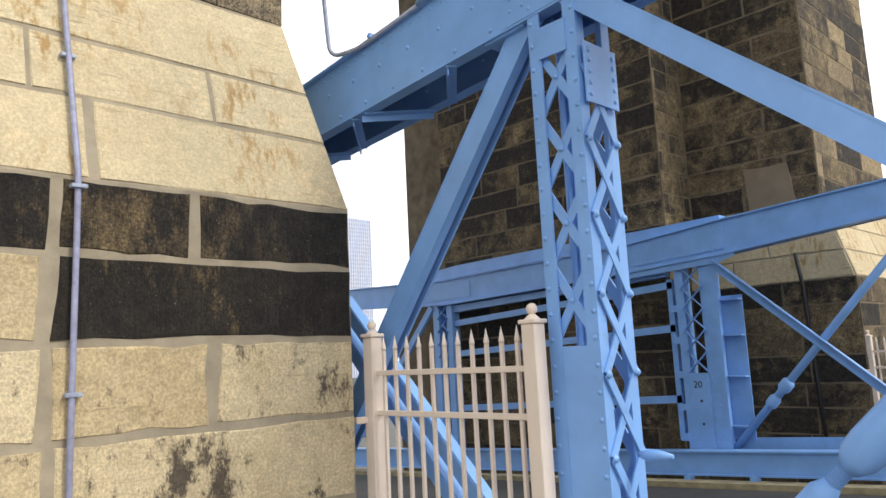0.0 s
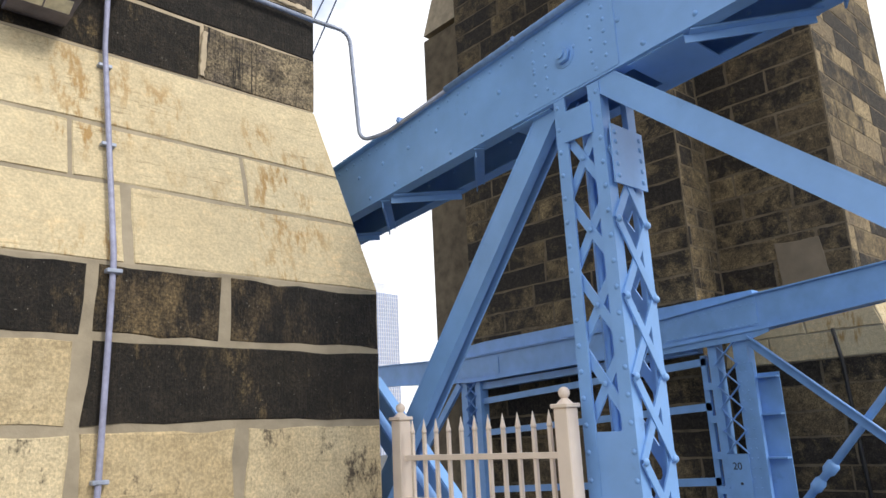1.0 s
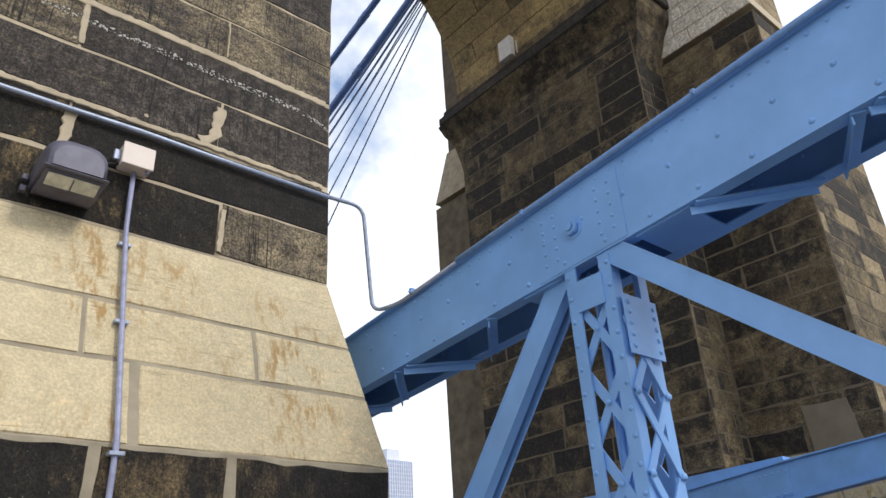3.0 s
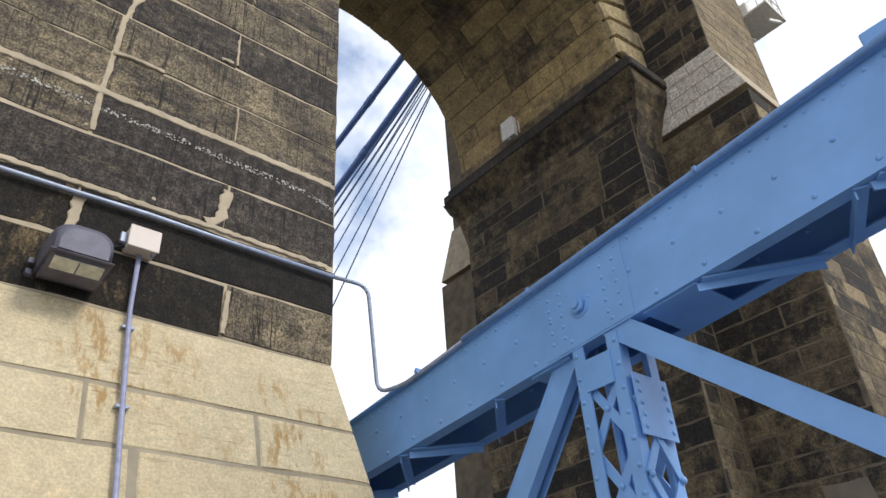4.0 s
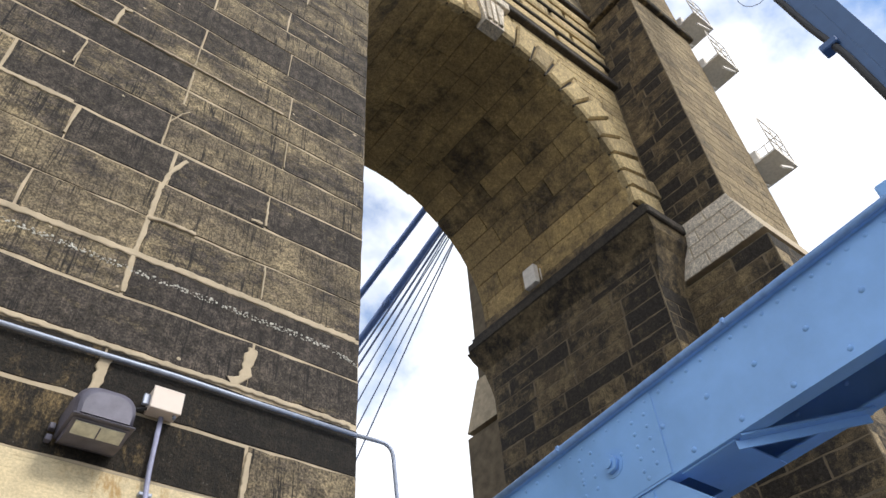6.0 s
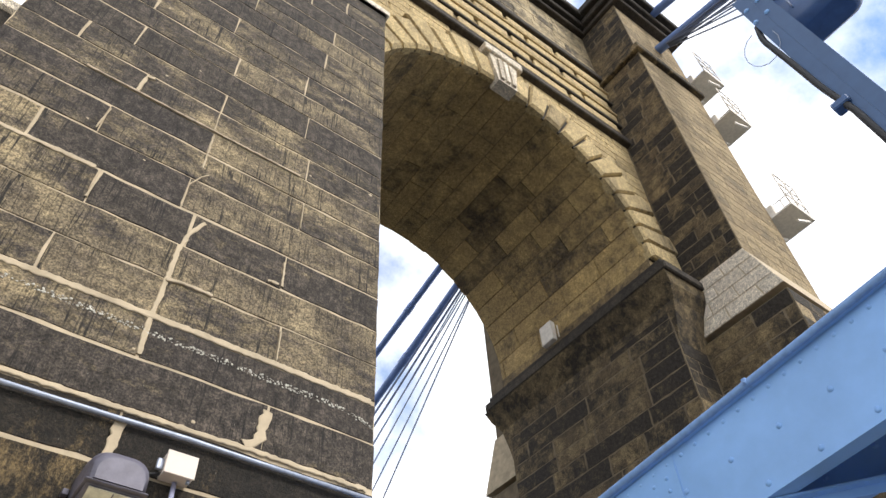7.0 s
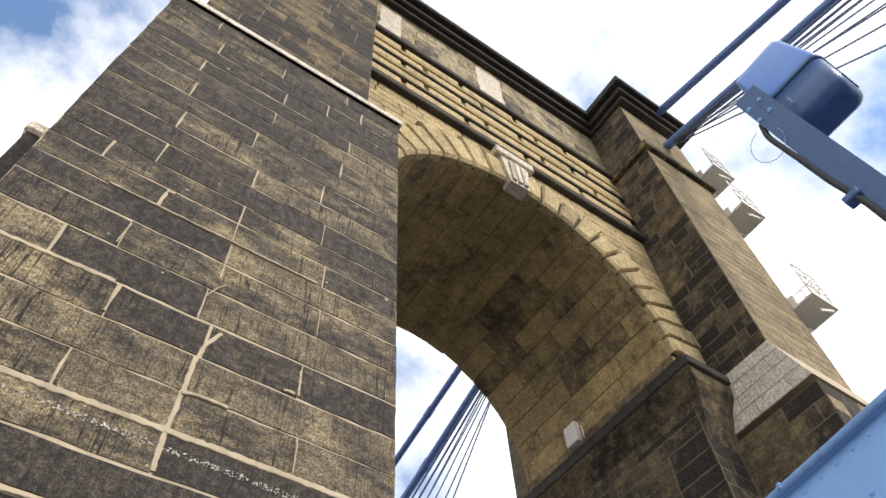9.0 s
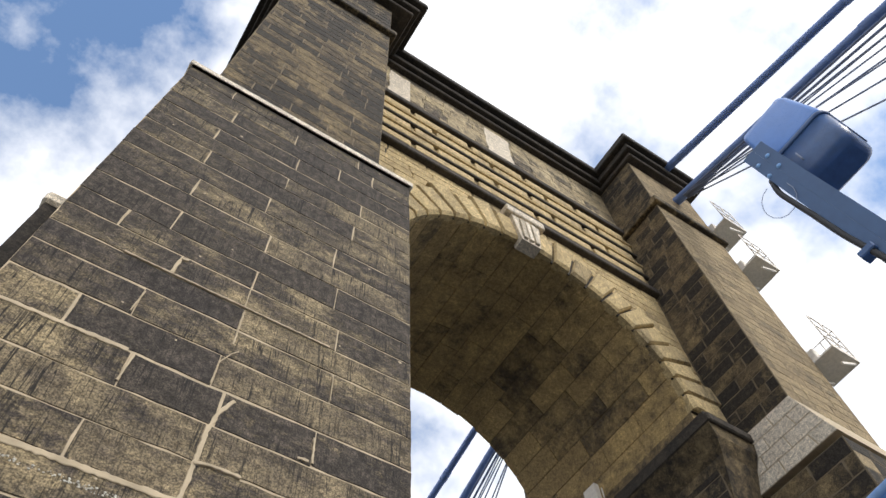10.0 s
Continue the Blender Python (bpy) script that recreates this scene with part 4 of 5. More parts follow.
bm = bmesh.new()
z = 0.0
while z < 3.6:
    for yy in (PY0 + 0.025, PY1 - 0.025):
        dome(bm, (TX0 - 0.001, yy, z), (-1, 0, 0), 0.017)
    z += 0.15
for zz in (3.06, 3.13, 3.2, 3.27, 3.33):
    for xx in (TX0 + 0.06, 3.81):
        dome(bm, (xx, PY0 - 0.036, zz), (0, -1, 0), 0.018)
for k in range(8):
    for xx in (TX0 + 0.03, 3.82):
        dome(bm, (xx, PY0 - 0.024, LZ0 + k * 0.45), (0, -1, 0), 0.024, 8)
for k in range(4):
    dome(bm, (TX0 + 0.008, (PY0 + PY1) / 2, 1.645 + (k + 0.5) * 0.45), (-1, 0, 0), 0.018)
part("rivets", bm, BLUE, post)["kind"] = "stuff"

# diagonals
dia = thing("truss_diagonal", "blue-painted steel channel diagonal sloping down from a post top", "truss diagonal")
D_UP = (0, 0.785, 0.62)
for name, x, w, h in (("web", 3.563, 0.014, 0.155), ("web", 3.70, 0.014, 0.155)):
    part(name, bar(bmesh.new(), (x, 2.66, 3.74), (x, 5.04, 0.72), w, h, D_UP), BLUE, dia)
part("cover_plate", bar(bmesh.new(), (3.63, 2.66 + 0.065, 3.74 + 0.052), (3.63, 5.04 + 0.065, 0.72 + 0.052), 0.155, 0.012, D_UP), BLUE, dia)
part("flange", bar(bmesh.new(), (3.6, 2.66 - 0.054, 3.74 - 0.043), (3.6, 5.04 - 0.054, 0.72 - 0.043), 0.07, 0.012, D_UP), BLUE, dia)

dia = thing("truss_diagonal", "blue-painted steel box diagonal running down along the walk", "truss diagonal")
part("web", bar(bmesh.new(), (3.515, 2.36, 3.73), (3.515, -3.02, -0.9), 0.014, 0.145), BLUE, dia)
part("top_flange", bar(bmesh.new(), (3.57, 2.36 - 0.045, 3.73 + 0.056), (3.57, -3.065, -0.844), 0.13, 0.012), BLUE, dia)
part("bottom_flange", bar(bmesh.new(), (3.57, 2.36 + 0.045, 3.73 - 0.056), (3.57, -2.975, -0.956), 0.13, 0.012), BLUE, dia)

dia = thing("counter_brace", "pair of blue-painted angle bars crossing low behind the gate", "truss brace")
for dy in (0.0, 0.3):
    q = bar(bmesh.new(), (3.9, 5.24 + dy, 2.11), (3.9, 1.84 + dy, -1.22), 0.012, 0.11, (0, 0, 1))
    bar(q, (3.95, 5.24 + dy - 0.04, 2.11 + 0.045), (3.95, 1.84 + dy - 0.04, -1.22 + 0.045), 0.1, 0.012, (0, 0, 1))
    part("angle", q, BLUE, dia)

rod = thing("tie_rod", "blue-painted round tie rod with a threaded turnbuckle", "tie rod")
p, q = Vector((3.62, 1.65, 0.50)), Vector((3.62, 0.0, 2.16))
d = (q - p).normalized()
part("rod", tube(bmesh.new(), [p - d * 2.0, p + d * 5.2], 0.03, 12), BLUE, rod)
bm = tube(bmesh.new(), [p + d * s for s in (0.35, 0.42, 0.55, 0.62)], [0.045, 0.07, 0.07, 0.04], 16)
part("clevis", bm, BLUE, rod)
bm = tube(bmesh.new(), [p + d * s for s in (0.72, 0.78, 0.86, 1.25, 1.33)], [0.05, 0.085, 0.095, 0.095, 0.05], 18)
part("turnbuckle", bm, BLUE, rod, "thick blue turnbuckle sleeve")
bm = bmesh.new()
for k in range(10):
    s = 0.62 + k * 0.011
    tube(bm, [p + d * s, p + d * (s + 0.007)], 0.038, 14)
part("thread", bm, BLUE, rod)
part("pin_end", tube(bmesh.new(), [(3.70, 2.24, 1.0), (3.70, 2.19, 1.0), (3.7, 2.12, 1.0), (3.7, 2.03, 1.0)], [0.012, 0.032, 0.032, 0.012], 12), BLUE, rod)

low = thing("bottom_chord", "blue-painted riveted bottom chord below the walk's edge", "bridge girder")
for x in (3.50, 3.92):
    part("web", box((x, -6, -1.3), (x + 0.015, YW - 0.05, -0.85)), BLUE, low)
part("cover_plate", box((3.47, -6, -1.316), (3.965, YW - 0.05, -1.302)), BLUE, low)

for ob in (chord, post, *[o for o in scene.collection.objects if o.parent is None and o.name.split('.')[0] in ('truss_diagonal', 'counter_brace', 'tie_rod', 'bottom_chord')]):
    ob.location = (-0.02, 0.06, 0.02)

# gate
gate = thing("fence_gate", "cream-painted metal picket gate with spear tops between ball-topped posts", "gate")
GX = 3.42
for y in (4.12, 2.64):
    bm = box((GX - 0.05, y - 0.05, 0), (GX + 0.05, y + 0.05, 1.80), 0.006)
    add_box(bm, (GX - 0.062, y - 0.062, 1.80), (GX + 0.062, y + 0.062, 1.825), None, 0.005)
    g2 = part("gate_post", bm, WHITE_PAINT, gate)
    bm = bmesh.new()
    bmesh.ops.create_cone(bm, segments=16, cap_ends=True, radius1=0.05, radius2=0.018, depth=0.03, matrix=Matrix.Translation((GX, y, 1.84)))
    bmesh.ops.create_uvsphere(bm, u_segments=14, v_segments=10, radius=0.034, matrix=Matrix.Translation((GX, y, 1.885)))
    part("ball_finial", bm, WHITE_PAINT, g2)
for z in (1.545, 1.27, 0.2):
    part("rail", box((GX - 0.018, 2.69, z - 0.018), (GX + 0.018, 4.07, z + 0.018), 0.003), WHITE_PAINT, gate)
for i in range(11):
    y = 2.69 + (i + 0.6) * 1.38 / 11.2
    bm = box((GX - 0.011, y - 0.011, 0.1), (GX + 0.011, y + 0.011, 1.70))
    tube(bm, [(GX, y, 1.70), (GX, y, 1.715), (GX, y, 1.725), (GX, y, 1.80)], [0.013, 0.019, 0.016, 0.001], 8)
    part("picket", bm, WHITE_PAINT, gate)
part("latch_bracket", box((3.28, 4.14, 1.20), (3.42, 4.20, 1.245), 0.005), WHITE_PAINT, gate)

# the twin gate across the roadway
gate.location = (-0.07, 0.08, -0.03)
far_gate = copy_thing(gate, pose(10.92, 0.08, -0.2))
tagged(far_gate, "cream-painted metal picket gate across the roadway")

# ---- far truss ----
FT = 14.26
DROP = 0.048                              # fall of the deck along the road


def strip(pts, x0, x1):
    """A bent plate that stands along the road: (y, low, high) from near to far."""
    bm = bmesh.new()
    rings = [[bm.verts.new(p) for p in ((x0, y, l), (x1, y, l), (x1, y, h), (x0, y, h))] for y, l, h in pts]
    for a, b in zip(rings, rings[1:]):
        for i in range(4):
            bm.faces.new((a[i], a[(i + 1) % 4], b[(i + 1) % 4], b[i]))
    bm.faces.new(rings[0][::-1])
    bm.faces.new(rings[-1])
    bmesh.ops.recalc_face_normals(bm, faces=bm.faces)
    return bm


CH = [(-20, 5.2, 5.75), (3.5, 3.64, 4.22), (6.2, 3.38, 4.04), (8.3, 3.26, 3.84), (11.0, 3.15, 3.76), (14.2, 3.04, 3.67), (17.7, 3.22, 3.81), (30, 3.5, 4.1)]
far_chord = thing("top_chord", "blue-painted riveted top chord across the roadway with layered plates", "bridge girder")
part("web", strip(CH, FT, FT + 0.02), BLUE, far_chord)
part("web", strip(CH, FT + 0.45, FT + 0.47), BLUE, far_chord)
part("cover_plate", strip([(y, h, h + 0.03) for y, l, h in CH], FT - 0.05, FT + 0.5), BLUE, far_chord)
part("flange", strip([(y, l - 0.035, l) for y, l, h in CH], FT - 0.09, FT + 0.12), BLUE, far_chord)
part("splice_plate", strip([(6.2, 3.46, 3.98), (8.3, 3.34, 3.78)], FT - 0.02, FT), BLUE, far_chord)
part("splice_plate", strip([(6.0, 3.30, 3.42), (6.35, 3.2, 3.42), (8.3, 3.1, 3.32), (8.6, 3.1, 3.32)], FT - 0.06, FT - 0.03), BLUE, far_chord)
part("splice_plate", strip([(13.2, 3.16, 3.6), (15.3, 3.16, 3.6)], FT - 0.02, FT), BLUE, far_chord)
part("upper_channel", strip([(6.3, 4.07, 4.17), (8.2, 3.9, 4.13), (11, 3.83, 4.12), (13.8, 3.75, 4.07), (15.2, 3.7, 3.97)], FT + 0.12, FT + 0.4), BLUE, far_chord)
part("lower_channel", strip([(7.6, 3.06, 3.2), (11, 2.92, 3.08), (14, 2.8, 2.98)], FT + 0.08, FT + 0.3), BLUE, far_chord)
bm = bmesh.new()
for i in range(16):
    y = 6.25 + i * 0.13
    for k in (0.12, 0.5):
        dome(bm, (FT - 0.02, y, 3.38 - 0.06 * (y - 6.2) + k), (-1, 0, 0), 0.022)
for i in range(60):
    y = -4 + i * 0.3
    l, h = (3.64, 4.22) if y < 3.5 else (3.38, 4.04)
    if y < 3.4:
        dome(bm, (FT, y, 4.22 - (y - 3.5) * 0.065 - 0.07), (-1, 0, 0), 0.02)
        dome(bm, (FT, y, 3.64 - (y - 3.5) * 0.066 + 0.07), (-1, 0, 0), 0.02)
    elif 8.7 < y < 13:
        dome(bm, (FT, y, 3.80 - (y - 9) * 0.03 - 0.07), (-1, 0, 0), 0.02)
part("rivets", bm, BLUE, far_chord)["kind"] = "stuff"

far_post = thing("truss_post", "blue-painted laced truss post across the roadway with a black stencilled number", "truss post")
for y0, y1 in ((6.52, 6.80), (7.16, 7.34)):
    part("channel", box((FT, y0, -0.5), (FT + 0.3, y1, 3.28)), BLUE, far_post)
for k in range(5):
    z = 1.05 + k * 0.43
    for s in (0, 1):
        part("lacing_bar", bar(bmesh.new(), (FT - 0.01 - 0.015 * s, 6.75, z + 0.43 * s), (FT - 0.01 - 0.015 * s, 7.2, z + 0.43 * (1 - s)), 0.012, 0.07, (1, 0, 0)), BLUE, far_post)
part("stay_plate", box((FT - 0.02, 6.78, -0.5), (FT - 0.004, 7.2, 1.05)), BLUE, far_post)
part("angle", box((FT - 0.012, 6.44, -0.5), (FT + 0.1, 6.53, 2.75)), BLUE, far_post)
stiff = part("stiffener_plate", box((FT + 0.2, 6.05, -0.25), (FT + 0.22, 6.5, 2.55)), BLUE, far_post)
for z in (0.0, 0.95, 1.75, 2.45):
    part("rib", box((FT + 0.04, 6.06, z), (FT + 0.2, 6.45, z + 0.03)), BLUE, stiff)
for z in (-0.3, 0.3, 0.95, 1.65, 2.3):
    part("bracket", box((FT + 0.02, 7.34, z), (FT + 0.25, 7.5, z + 0.14)), BLUE, far_post)
part("angle", box((FT + 0.1, 7.46, -0.3), (FT + 0.2, 7.58, 3.0)), BLUE, far_post)
bm = bmesh.new()
for i in range(20):
    for y in (6.6, 6.72, 7.25):
        dome(bm, (FT, y, -0.3 + i * 0.18), (-1, 0, 0), 0.018)
part("rivets", bm, BLUE, far_post)["kind"] = "stuff"
for z in (0.05, 0.5):
    part("bolt", dome(bmesh.new(), (FT - 0.02, 6.98, z), (-1, 0, 0), 0.03), INK, far_post)
num = bpy.data.curves.new("stencil", "FONT")
num.body, num.size, num.extrude = "20", 0.19, 0.001
num_ob = new("stencil", num)
num_ob.parent = far_post
num.materials.append(INK)
num_ob.matrix_local = Matrix.Translation((FT - 0.024, 7.12, 0.76)) @ Matrix(((0, 0, -1, 0), (-1, 0, 0, 0), (0, 1, 0, 0), (0, 0, 0, 1)))

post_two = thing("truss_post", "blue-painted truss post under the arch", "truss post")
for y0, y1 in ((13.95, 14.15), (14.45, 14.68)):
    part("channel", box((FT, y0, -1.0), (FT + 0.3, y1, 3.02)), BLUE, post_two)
for k in range(4):
    for s in (0, 1):
        z = 1.6 + 0.35 * k
        part("lacing_bar", bar(bmesh.new(), (FT - 0.02 * s, 14.1, z + 0.35 * s), (FT - 0.02 * s, 14.5, z + 0.35 * (1 - s)), 0.012, 0.06, (1, 0, 0)), BLUE, post_two)
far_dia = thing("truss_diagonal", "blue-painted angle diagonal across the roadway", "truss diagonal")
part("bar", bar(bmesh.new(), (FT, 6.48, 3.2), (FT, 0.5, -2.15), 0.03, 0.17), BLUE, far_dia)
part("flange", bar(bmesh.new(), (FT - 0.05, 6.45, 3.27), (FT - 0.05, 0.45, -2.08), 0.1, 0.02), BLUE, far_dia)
far_rod = thing("tie_rod", "blue-painted tie rod with a turnbuckle across the roadway", "tie rod")
p, q = Vector((FT + 0.1, 6.61, -0.6)), Vector((FT + 0.1, 1.6, 4.88))
d = (q - p).normalized()
part("rod", tube(bmesh.new(), [p, q], 0.075, 10), BLUE, far_rod)
part("turnbuckle", tube(bmesh.new(), [p + d * s for s in (1.35, 1.4, 1.55, 1.62, 1.72, 1.8, 1.95, 2.0)], [0.08, 0.11, 0.11, 0.07, 0.07, 0.12, 0.12, 0.08], 12), BLUE, far_rod)
far_brace = thing("truss_diagonal", "blue-painted diagonal under the arch", "truss diagonal")
part("bar", bar(bmesh.new(), (FT, 14.7, 3.0), (FT, 18.0, -0.6), 0.1, 0.18), BLUE, far_brace)
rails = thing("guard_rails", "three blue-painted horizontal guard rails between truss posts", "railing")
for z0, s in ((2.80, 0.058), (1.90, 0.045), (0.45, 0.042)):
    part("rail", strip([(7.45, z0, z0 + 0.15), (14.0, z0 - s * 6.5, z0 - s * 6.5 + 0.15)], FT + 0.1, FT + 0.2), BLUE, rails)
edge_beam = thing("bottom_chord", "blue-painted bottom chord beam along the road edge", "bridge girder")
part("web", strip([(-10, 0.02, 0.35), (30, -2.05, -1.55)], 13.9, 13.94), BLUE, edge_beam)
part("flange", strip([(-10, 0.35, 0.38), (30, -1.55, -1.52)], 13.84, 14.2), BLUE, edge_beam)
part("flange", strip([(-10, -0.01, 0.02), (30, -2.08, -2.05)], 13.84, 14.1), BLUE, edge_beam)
for k in range(9):
    y = -2 + k * 1.3
    part("bracket", box((13.7, y, -0.52 - 0.052 * y - 0.12), (13.9, y + 0.12, -0.5 - 0.052 * y)), BLUE, edge_beam)
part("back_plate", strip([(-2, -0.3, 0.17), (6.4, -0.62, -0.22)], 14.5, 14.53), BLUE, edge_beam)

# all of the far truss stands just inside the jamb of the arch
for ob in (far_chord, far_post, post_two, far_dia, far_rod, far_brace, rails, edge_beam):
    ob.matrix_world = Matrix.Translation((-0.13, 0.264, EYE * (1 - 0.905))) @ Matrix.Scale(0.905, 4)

# ---- ground ----
ground = tagged(link("ground", mesh_of("ground", [(-2500, -2500, -14), (2500, -2500, -14), (2500, 2500, -14), (-2500, 2500, -14)], [(0, 1, 2, 3)]), WATER), "brown river water under the bridge", "water", kind="structure")
walkway = part("pavement", box((-3, -40, -0.25), (3.35, YP - 0.02, 0)), CONCRETE, None)
tagged(walkway, "concrete footway beside the tower", "pavement", kind="structure")
road = part("road", strip([(-60, -0.75, -0.25), (-4, -0.75, -0.25), (30, -2.5, -2.0), (300, -4.5, -4.0)], 4.15, 12.0), ASPHALT, None)
tagged(road, "asphalt bridge roadway through the arch", "road", kind="structure")
kerb = part("kerb", strip([(-4, -0.55, -0.15), (30, -2.35, -1.93)], 12.02, 12.34), KERB, None)
tagged(kerb, "weathered tan kerb along the road edge", "kerb", kind="structure")

# ---- fittings on the near buttress ----
conduit = thing("conduit", "galvanised steel conduit clipped along the masonry and the truss chord", "conduit")
run = [(-1.3, 4.62, 4.93), (0.31, 4.62, 4.95), (0.83, 4.62, 4.96), (1.34, 4.62, 4.975), (1.87, 4.62, 4.97), (2.9, 4.61, 4.965)]
part("pipe", tube(bmesh.new(), run, 0.019, 10), GALV, conduit)
run = bend([(2.9, 4.61, 4.965), (3.2, 4.53, 4.93), (3.36, 4.63, 4.03), (3.44, 4.37, 4.035), (3.44, 3.66, 4.12)], 0.11)
part("pipe", tube(bmesh.new(), run, 0.017, 10), GALV, conduit)
part("pipe", tube(bmesh.new(), [(3.44, 3.66, 4.13), (3.44, 2.96, 4.205), (3.44, 1.57, 4.35), (3.44, 0.55, 4.455), (3.44, -4.0, 4.93)], 0.024, 10), GALV_BLUE, conduit, "blue-painted conduit on the chord")
for y in (4.2, 2.96, 1.57, 0.36):
    z = z_top(y) + 0.056
    bm = box((3.412, y - 0.015, z - 0.03), (3.47, y + 0.015, z + 0.018), 0.006)
    tube(bm, [(3.415, y, z - 0.015), (3.402, y, z - 0.015)], 0.008, 6)
    part("clip", bm, GALV_BLUE, conduit)
down = thing("conduit", "grey conduit running down the sloping base from a junction box", "conduit")
part("pipe", tube(bmesh.new(), bend([(1.33, 4.62, 4.62), (1.335, 4.62, 4.2), (1.335, 4.185, 2.69), (1.335, 4.19, 2.3), (1.33, 4.19, 1.7), (1.32, 4.19, -0.05)], 0.08), 0.017, 10), GALV_LILAC, down)
for z, y in ((4.05, 4.60), (3.45, 4.42), (2.62, 4.175), (1.5, 4.19)):
    part("clip", box((1.293, y - 0.022, z - 0.012), (1.378, y + 0.03, z + 0.012), 0.004), GALV, down)

jbox = thing("junction_box", "cream-painted square junction box on the masonry", "junction box")
part("body", box((1.32, 4.53, 4.625), (1.525, 4.655, 4.785), 0.006), BOX_CREAM, jbox)
part("lid", box((1.314, 4.518, 4.619), (1.531, 4.529, 4.791), 0.004), BOX_CREAM, jbox)
part("lug", box((1.275, 4.57, 4.66), (1.318, 4.60, 4.74), 0.004), GALV, jbox)
jbox.location = (-0.102, 0, 0.0)
part("lug", tube(bmesh.new(), [(1.50, 4.56, 4.625), (1.50, 4.56, 4.60)], 0.012, 8), GALV, jbox)

wall_lamp = thing("wall_lamp", "dark bronze wall-pack lamp with a glass lens on the masonry", "wall lamp")
def hood_outline(x0, x1, z0, z1, r):
    """A door shape: square below, round shoulders above."""
    pts = [(x0, z0)]
    pts += [(x0 + r - r * math.cos(k * math.pi / 12), z1 - r + r * math.sin(k * math.pi / 12)) for k in range(7)]
    pts += [(x1 - r + r * math.sin(k * math.pi / 12), z1 - r + r * math.cos(k * math.pi / 12)) for k in range(7)]
    return pts + [(x1, z0)]


bm = bmesh.new()
rings = []
for y, s in ((4.655, 0.0), (4.42, 0.0), (4.35, 0.008), (4.30, 0.028), (4.275, 0.06)):
    rings.append([bm.verts.new((x, y, z)) for x, z in hood_outline(0.745 + s * 0.8, 1.165 - s * 0.8, 4.245, 4.545 - s * 1.6, 0.13)])
for a, b in zip(rings, rings[1:]):
    for k in range(len(a)):
        f = bm.faces.new((a[k], a[(k + 1) % len(a)], b[(k + 1) % len(a)], b[k]))
        f.smooth = 0 < k < len(a) - 1
bm.faces.new(rings[-1])
bm.faces.new(rings[0][::-1])
bmesh.ops.recalc_face_normals(bm, faces=bm.faces)
wall_lamp.scale, wall_lamp.location = (0.9, 1, 0.8), (0.052, 0, 0.905)
part("hood", bm, BRONZE, wall_lamp)
part("lip", box((0.744, 4.282, 4.228), (1.166, 4.655, 4.244), 0.006), BRONZE, wall_lamp)
bm = prism([(4.315, 4.222), (4.44, 4.16), (4.56, 4.16), (4.65, 4.20), (4.65, 4.222)], 0, 0.765, 1.145)
part("lens_box", bm, BRONZE, wall_lamp)
n = Vector((0, -0.062, -0.125)).normalized()
pa, pb = Vector((0, 4.333, 4.213)) + n * 0.002, Vector((0, 4.425, 4.1674)) + n * 0.002
bm = hexa(bmesh.new(), [(0.79, pa.y, pa.z), (1.12, pa.y, pa.z), (1.12, pb.y, pb.z), (0.79, pb.y, pb.z)],
          [(x, *(q + n * 0.012)[1:]) for x, q in ((0.79, pa), (1.12, pa), (1.12, pb), (0.79, pb))])
part("lens", bm, LENS, wall_lamp, "pale ribbed glass lens")
bm = bar(bmesh.new(), (0.955, pa.y, pa.z - 0.016), (0.955, pb.y, pb.z - 0.016), 0.008, 0.008)
part("lens_frame", bm, BRONZE, wall_lamp)
part("hinge", box((0.69, 4.60, 4.28), (0.73, 4.65, 4.33), 0.004), BRONZE, wall_lamp)
part("hinge", box((0.69, 4.60, 4.18), (0.73, 4.65, 4.23), 0.004), BRONZE, wall_lamp)
part("cable", tube(bmesh.new(), [(1.05, 4.6, 4.53), (1.16, 4.62, 4.64), (1.24, 4.62, 4.66), (1.33, 4.6, 4.69)], 0.014, 8), RUBBER, wall_lamp, "black cable to the junction box")

# ---- floodlight on a post ----
mast = thing("floodlight_post", "twin square blue steel tubes standing on the truss chord", "lamp post")
for y in (0.225, 0.325):
    c = lambda k, z: [(3.51, y + k - 0.0497, z), (3.60, y + k - 0.0497, z), (3.60, y + k + 0.0497, z), (3.51, y + k + 0.0497, z)]
    part("tube", hexa(bmesh.new(), c(-0.2, z_top(0) - 0.03), c(0, 7.26)), NAVY_BLUE, mast)
    part("end_cap", box((3.52, y - 0.036, 7.262), (3.59, y + 0.036, 7.266)), BLUE, mast)
part("base_plate", box((3.46, 0.02, 4.34), (3.72, 0.5, 4.47), 0.01), BLUE, mast, "pale blue bolted base box")
for z in (7.05, 6.85):
    for y in (0.225, 0.325):
        part("bolt", dome(bmesh.new(), (3.509, y, z), (-1, 0, 0), 0.022, 8), BLUE, mast)
cab = [(3.55, 0.345, 6.85), (3.53, 0.37, 6.65), (3.5, 0.32, 6.2), (3.5, 0.28, 5.8), (3.5, 0.22, 5.42), (3.5, 0.17, 4.6)]
part("cable", tube(bmesh.new(), bend(cab, 0.08), 0.022, 8), RUBBER, mast, "thick black power cable")
part("clip", box((3.47, 0.2, 5.53), (3.56, 0.31, 5.59), 0.008), NAVY, mast)
loop = [(3.5, 0.40 + 0.13 * math.sin(a), 6.55 + 0.2 * math.cos(a)) for a in [k * 0.42 for k in range(13)]]
part("thin_wire", tube(bmesh.new(), loop, 0.003, 5), GALV, mast)
mast.location = (-0.02, 0.05, 0.1)
flood = thing("floodlight", "large blue floodlight housing with ribbed sides bolted to a steel post", "floodlight")
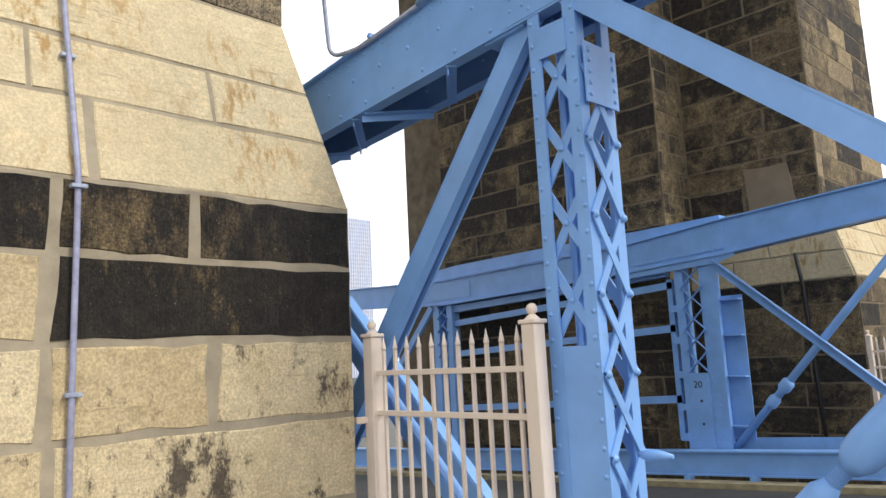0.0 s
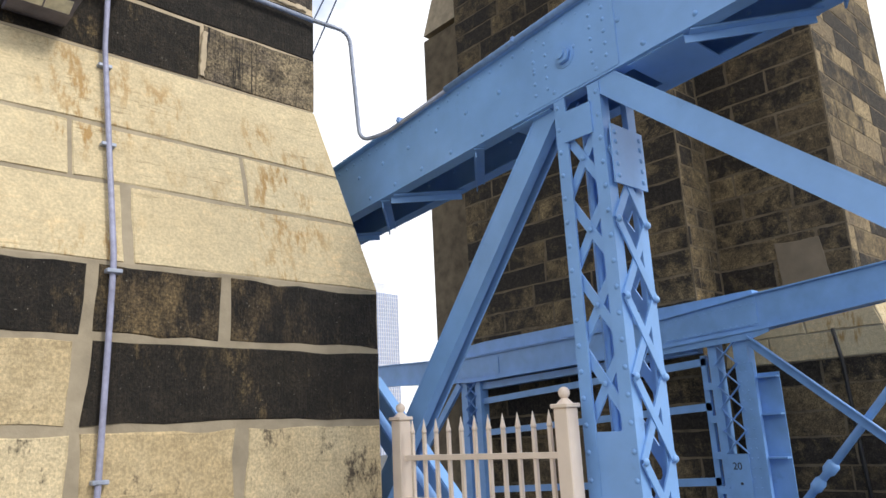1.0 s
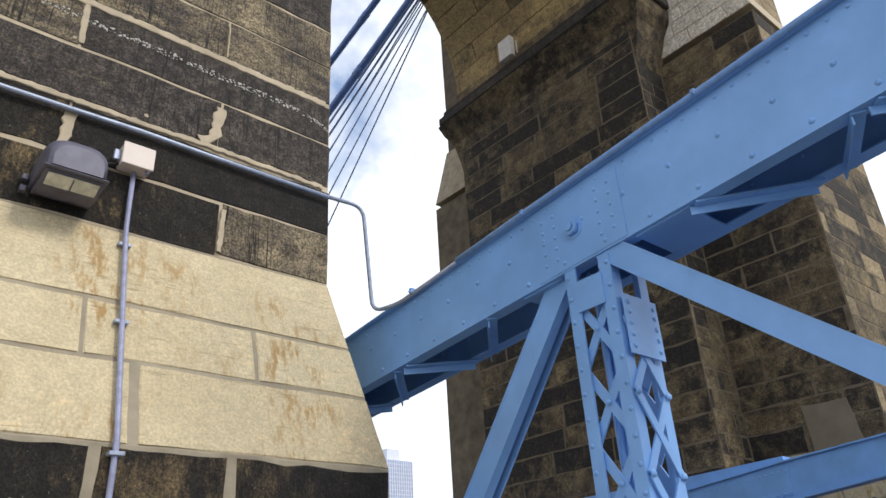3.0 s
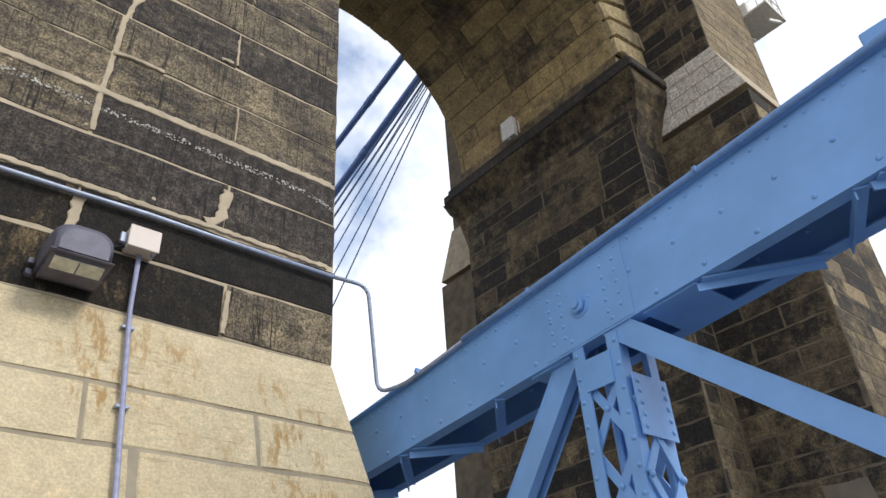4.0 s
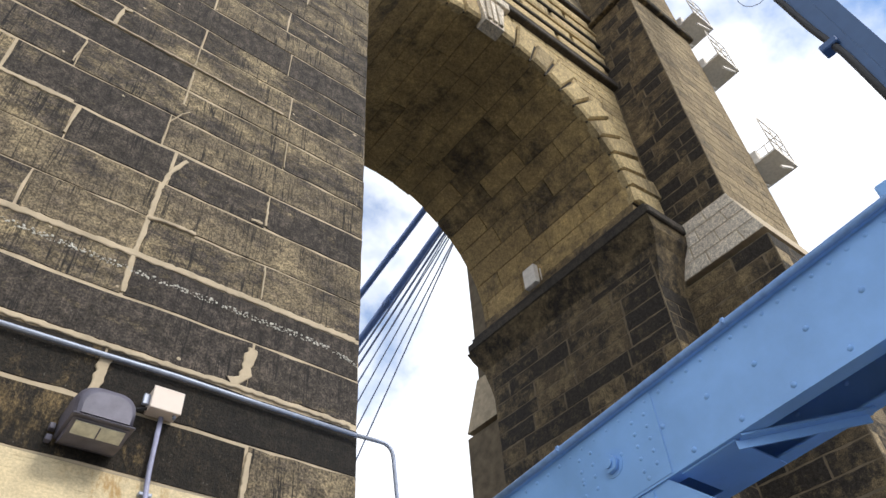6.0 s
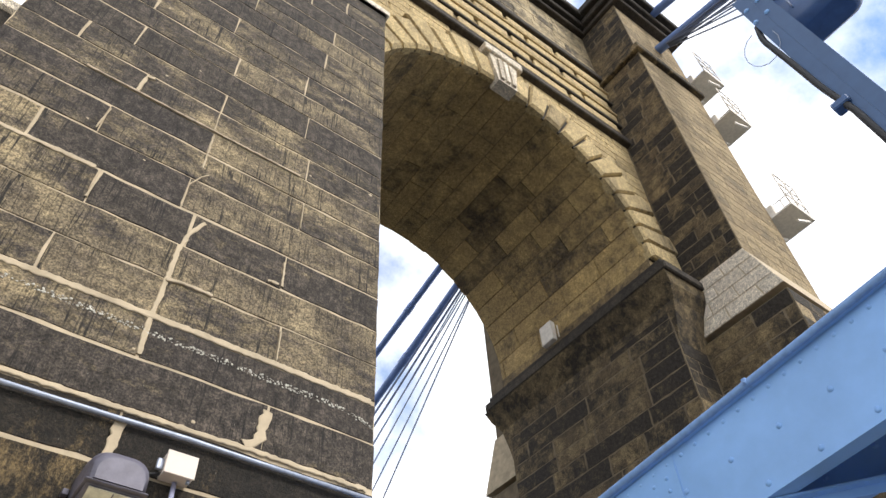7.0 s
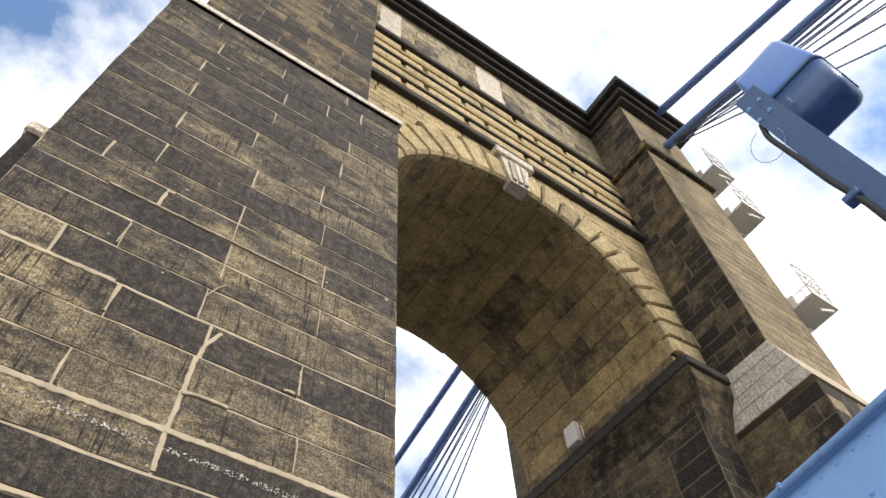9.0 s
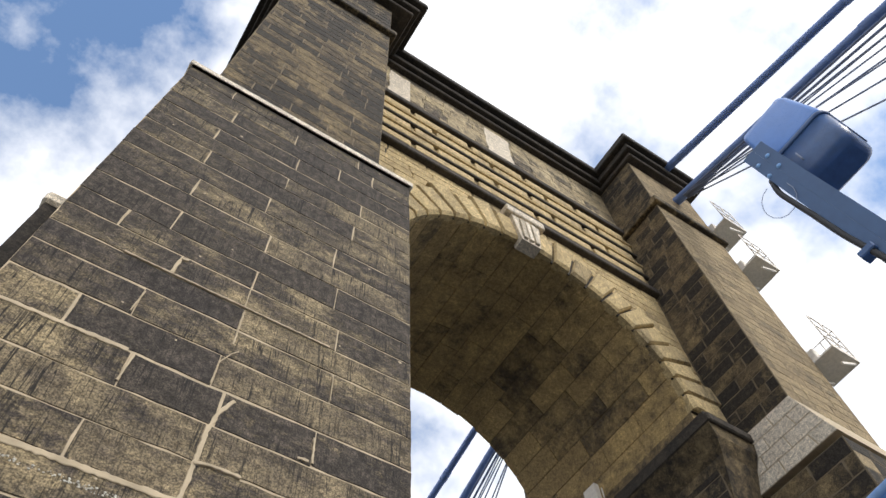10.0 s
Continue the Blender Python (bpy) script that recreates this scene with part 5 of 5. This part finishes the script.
def rounded_shell(levels):
    """A shell of rounded rectangles stacked in z: (z, x0, x1, y0, y1, corner radius)."""
    bm = bmesh.new()
    rings = []
    for z, x0, x1, y0, y1, r in levels:
        ring = []
        for cx, cy, a0 in ((x1 - r, y1 - r, 0), (x0 + r, y1 - r, 90), (x0 + r, y0 + r, 180), (x1 - r, y0 + r, 270)):
            for k in range(6):
                a = math.radians(a0 + 18 * k)
                ring.append(bm.verts.new((cx + r * math.cos(a), cy + r * math.sin(a), z)))
        rings.append(ring)
    for p, q in zip(rings, rings[1:]):
        for k in range(len(p)):
            bm.faces.new((p[k], p[(k + 1) % len(p)], q[(k + 1) % len(q)], q[k])).smooth = True
    bm.faces.new(rings[0][::-1])
    bm.faces.new(rings[-1])
    return bm


part("housing", rounded_shell([(6.66, 3.72, 3.96, -0.22, 0.22, 0.07), (6.68, 3.67, 3.99, -0.26, 0.26, 0.08), (6.73, 3.64, 4.02, -0.29, 0.29, 0.09),
                               (6.82, 3.625, 4.03, -0.30, 0.30, 0.09), (7.12, 3.62, 4.03, -0.305, 0.305, 0.09)]), NAVY, flood)
part("rim", rounded_shell([(7.121, 3.612, 4.035, -0.313, 0.313, 0.09), (7.135, 3.605, 4.04, -0.32, 0.32, 0.09), (7.16, 3.605, 4.04, -0.32, 0.32, 0.09), (7.175, 3.612, 4.035, -0.313, 0.313, 0.09)]), NAVY, flood)
# the cover's skylit look comes from its brighter paint colour
part("front_cover", rounded_shell([(7.176, 3.622, 4.02, -0.30, 0.31, 0.08), (7.22, 3.625, 4.02, -0.305, 0.315, 0.06), (7.88, 3.70, 4.0, -0.225, 0.325, 0.05),
                                   (7.97, 3.72, 3.98, -0.20, 0.32, 0.05), (8.01, 3.76, 3.94, -0.15, 0.27, 0.04)]), FLOOD_BLUE_LIT, flood, "blue front cover, skylight painted into its brighter colour")
for k in range(8):
    z = 6.80 + k * 0.036
    part("rib", box((3.72, -0.309, z), (3.94, -0.299, z + 0.016)), NAVY, flood)
bm = tube(bmesh.new(), bend([(3.625, 0.1, 6.84), (3.6, 0.1, 6.84), (3.6, 0.1, 6.96), (3.625, 0.1, 6.96)], 0.02, 3), 0.008, 6)
part("latch", bm, GALV, flood)
flood.scale, flood.location = (0.88, 0.88, 0.88), (0.426, 0.05, 0.93)

# ---- suspension cables and stays of the far leg ----
CXX = 17.0
SADDLES = ((-1, 4.2, 32.9, 0.261, 0.19), (-1, 4.9, 30.4, 0.225, 0.21), (1, 14.9, 32.57, 0.267, 0.18), (1, 15.4, 29.9, 0.333, 0.2))
for s, y, z, fall, r in SADDLES:
    cable = thing("suspension_cable", "thick blue-wrapped main suspension cable", "bridge cable", group="suspension cables")
    pts = [(CXX, y + s * k, z - fall * k + 0.0006 * k * k) for k in (-2, *range(0, 161, 8))]
    part("wrapping", tube(bmesh.new(), pts, r, 10), CABLE, cable)
    for k in (9, 22, 37):
        part("cable_band", tube(bmesh.new(), [(CXX, y + s * j, z - fall * j + 0.0006 * j * j) for j in (k - 0.3, k + 0.3)], r * 1.15, 10), CABLE, cable)
for s, y0, z0, falls in ((-1, 4.9, 30.2, (0.26, 0.29, 0.33, 0.37, 0.41, 0.46, 0.53, 0.62, 0.75)), (1, 15.4, 29.7, (0.40, 0.44, 0.50, 0.56, 0.63, 0.72, 0.94))):
    for i, fl in enumerate(falls):
        stay = thing("stay_cable", "thin steel stay cable fanning out from the tower", "bridge cable", group="stay cables")
        ln = min(120, 34 / fl)
        dx = (i % 3 - 1) * 0.35
        part("strand", tube(bmesh.new(), [(CXX + dx * 0.3, y0, z0), (CXX + dx, y0 + s * ln, z0 - fl * ln)], 0.06 if i < 2 else 0.034, 6), CABLE_THIN, stay)

# ---- inspection baskets on the far leg ----
def basket(z, y0=4.6):
    b = thing("inspection_basket", "white-painted steel inspection basket bolted to the tower", "platform", group="inspection baskets", at=(18.5, y0, z))
    part("floor", box((0, 0, 0), (1.3, 1.15, 0.07)), BASKET, b)
    part("kick_plate", box((1.27, 0, 0.07), (1.3, 1.15, 0.22)), BASKET, b)
    part("kick_plate", box((0, 0, 0.07), (1.27, 0.03, 0.22)), BASKET, b)
    for y in (0.12, 1.03):
        part("bracket", bar(bmesh.new(), (0.0, y, -0.75), (1.15, y, -0.04), 0.06, 0.08), BASKET, b)
    for x, y in ((0.03, 0.03), (1.27, 0.03), (1.27, 1.12), (0.65, 0.03), (1.27, 0.58)):
        part("upright", tube(bmesh.new(), [(x, y, 0.05), (x, y, 1.75)], 0.024, 6), BASKET, b)
    for h in (0.65, 1.2, 1.75):
        part("rail", tube(bmesh.new(), [(0.03, 0.03, h), (1.27, 0.03, h), (1.27, 1.12, h), (0.03, 1.12, h)], 0.024, 6), BASKET, b)
    part("lamp_case", box((0.12, 0.6, 0.08), (0.45, 0.95, 0.7), 0.03), BASKET, b)
    return b


basket(20.2)
basket(26.0)
basket(29.2)

plate = thing("ledge_floodlight", "small pale floodlight box standing on the impost ledge", "floodlight")
part("case", box((12.93, 10.85, 16.33), (13.12, 11.35, 17.05), 0.02), BASKET, plate)
part("foot", tube(bmesh.new(), [(13.02, 10.7, 16.3), (13.02, 10.7, 16.75)], 0.02, 6), BASKET, plate)
part("foot", tube(bmesh.new(), [(13.02, 11.1, 16.29), (13.02, 11.1, 16.4)], 0.05, 8), BASKET, plate)

cable = thing("wall_cable", "dark cable running down the masonry across the roadway", "cable")
part("sheath", tube(bmesh.new(), [(14.2, 5.2, 3.2), (14.18, 5.12, 2.6), (14.18, 5.07, 1.0), (14.18, 5.02, -0.3)], 0.035, 6), RUBBER, cable)

# ---- distance ----
# no mist stands before it; its haze is painted as pale colour
block_far = thing("office_tower", "pale hazy glass office tower far behind the bridge", "building", at=(446, 600, 0))
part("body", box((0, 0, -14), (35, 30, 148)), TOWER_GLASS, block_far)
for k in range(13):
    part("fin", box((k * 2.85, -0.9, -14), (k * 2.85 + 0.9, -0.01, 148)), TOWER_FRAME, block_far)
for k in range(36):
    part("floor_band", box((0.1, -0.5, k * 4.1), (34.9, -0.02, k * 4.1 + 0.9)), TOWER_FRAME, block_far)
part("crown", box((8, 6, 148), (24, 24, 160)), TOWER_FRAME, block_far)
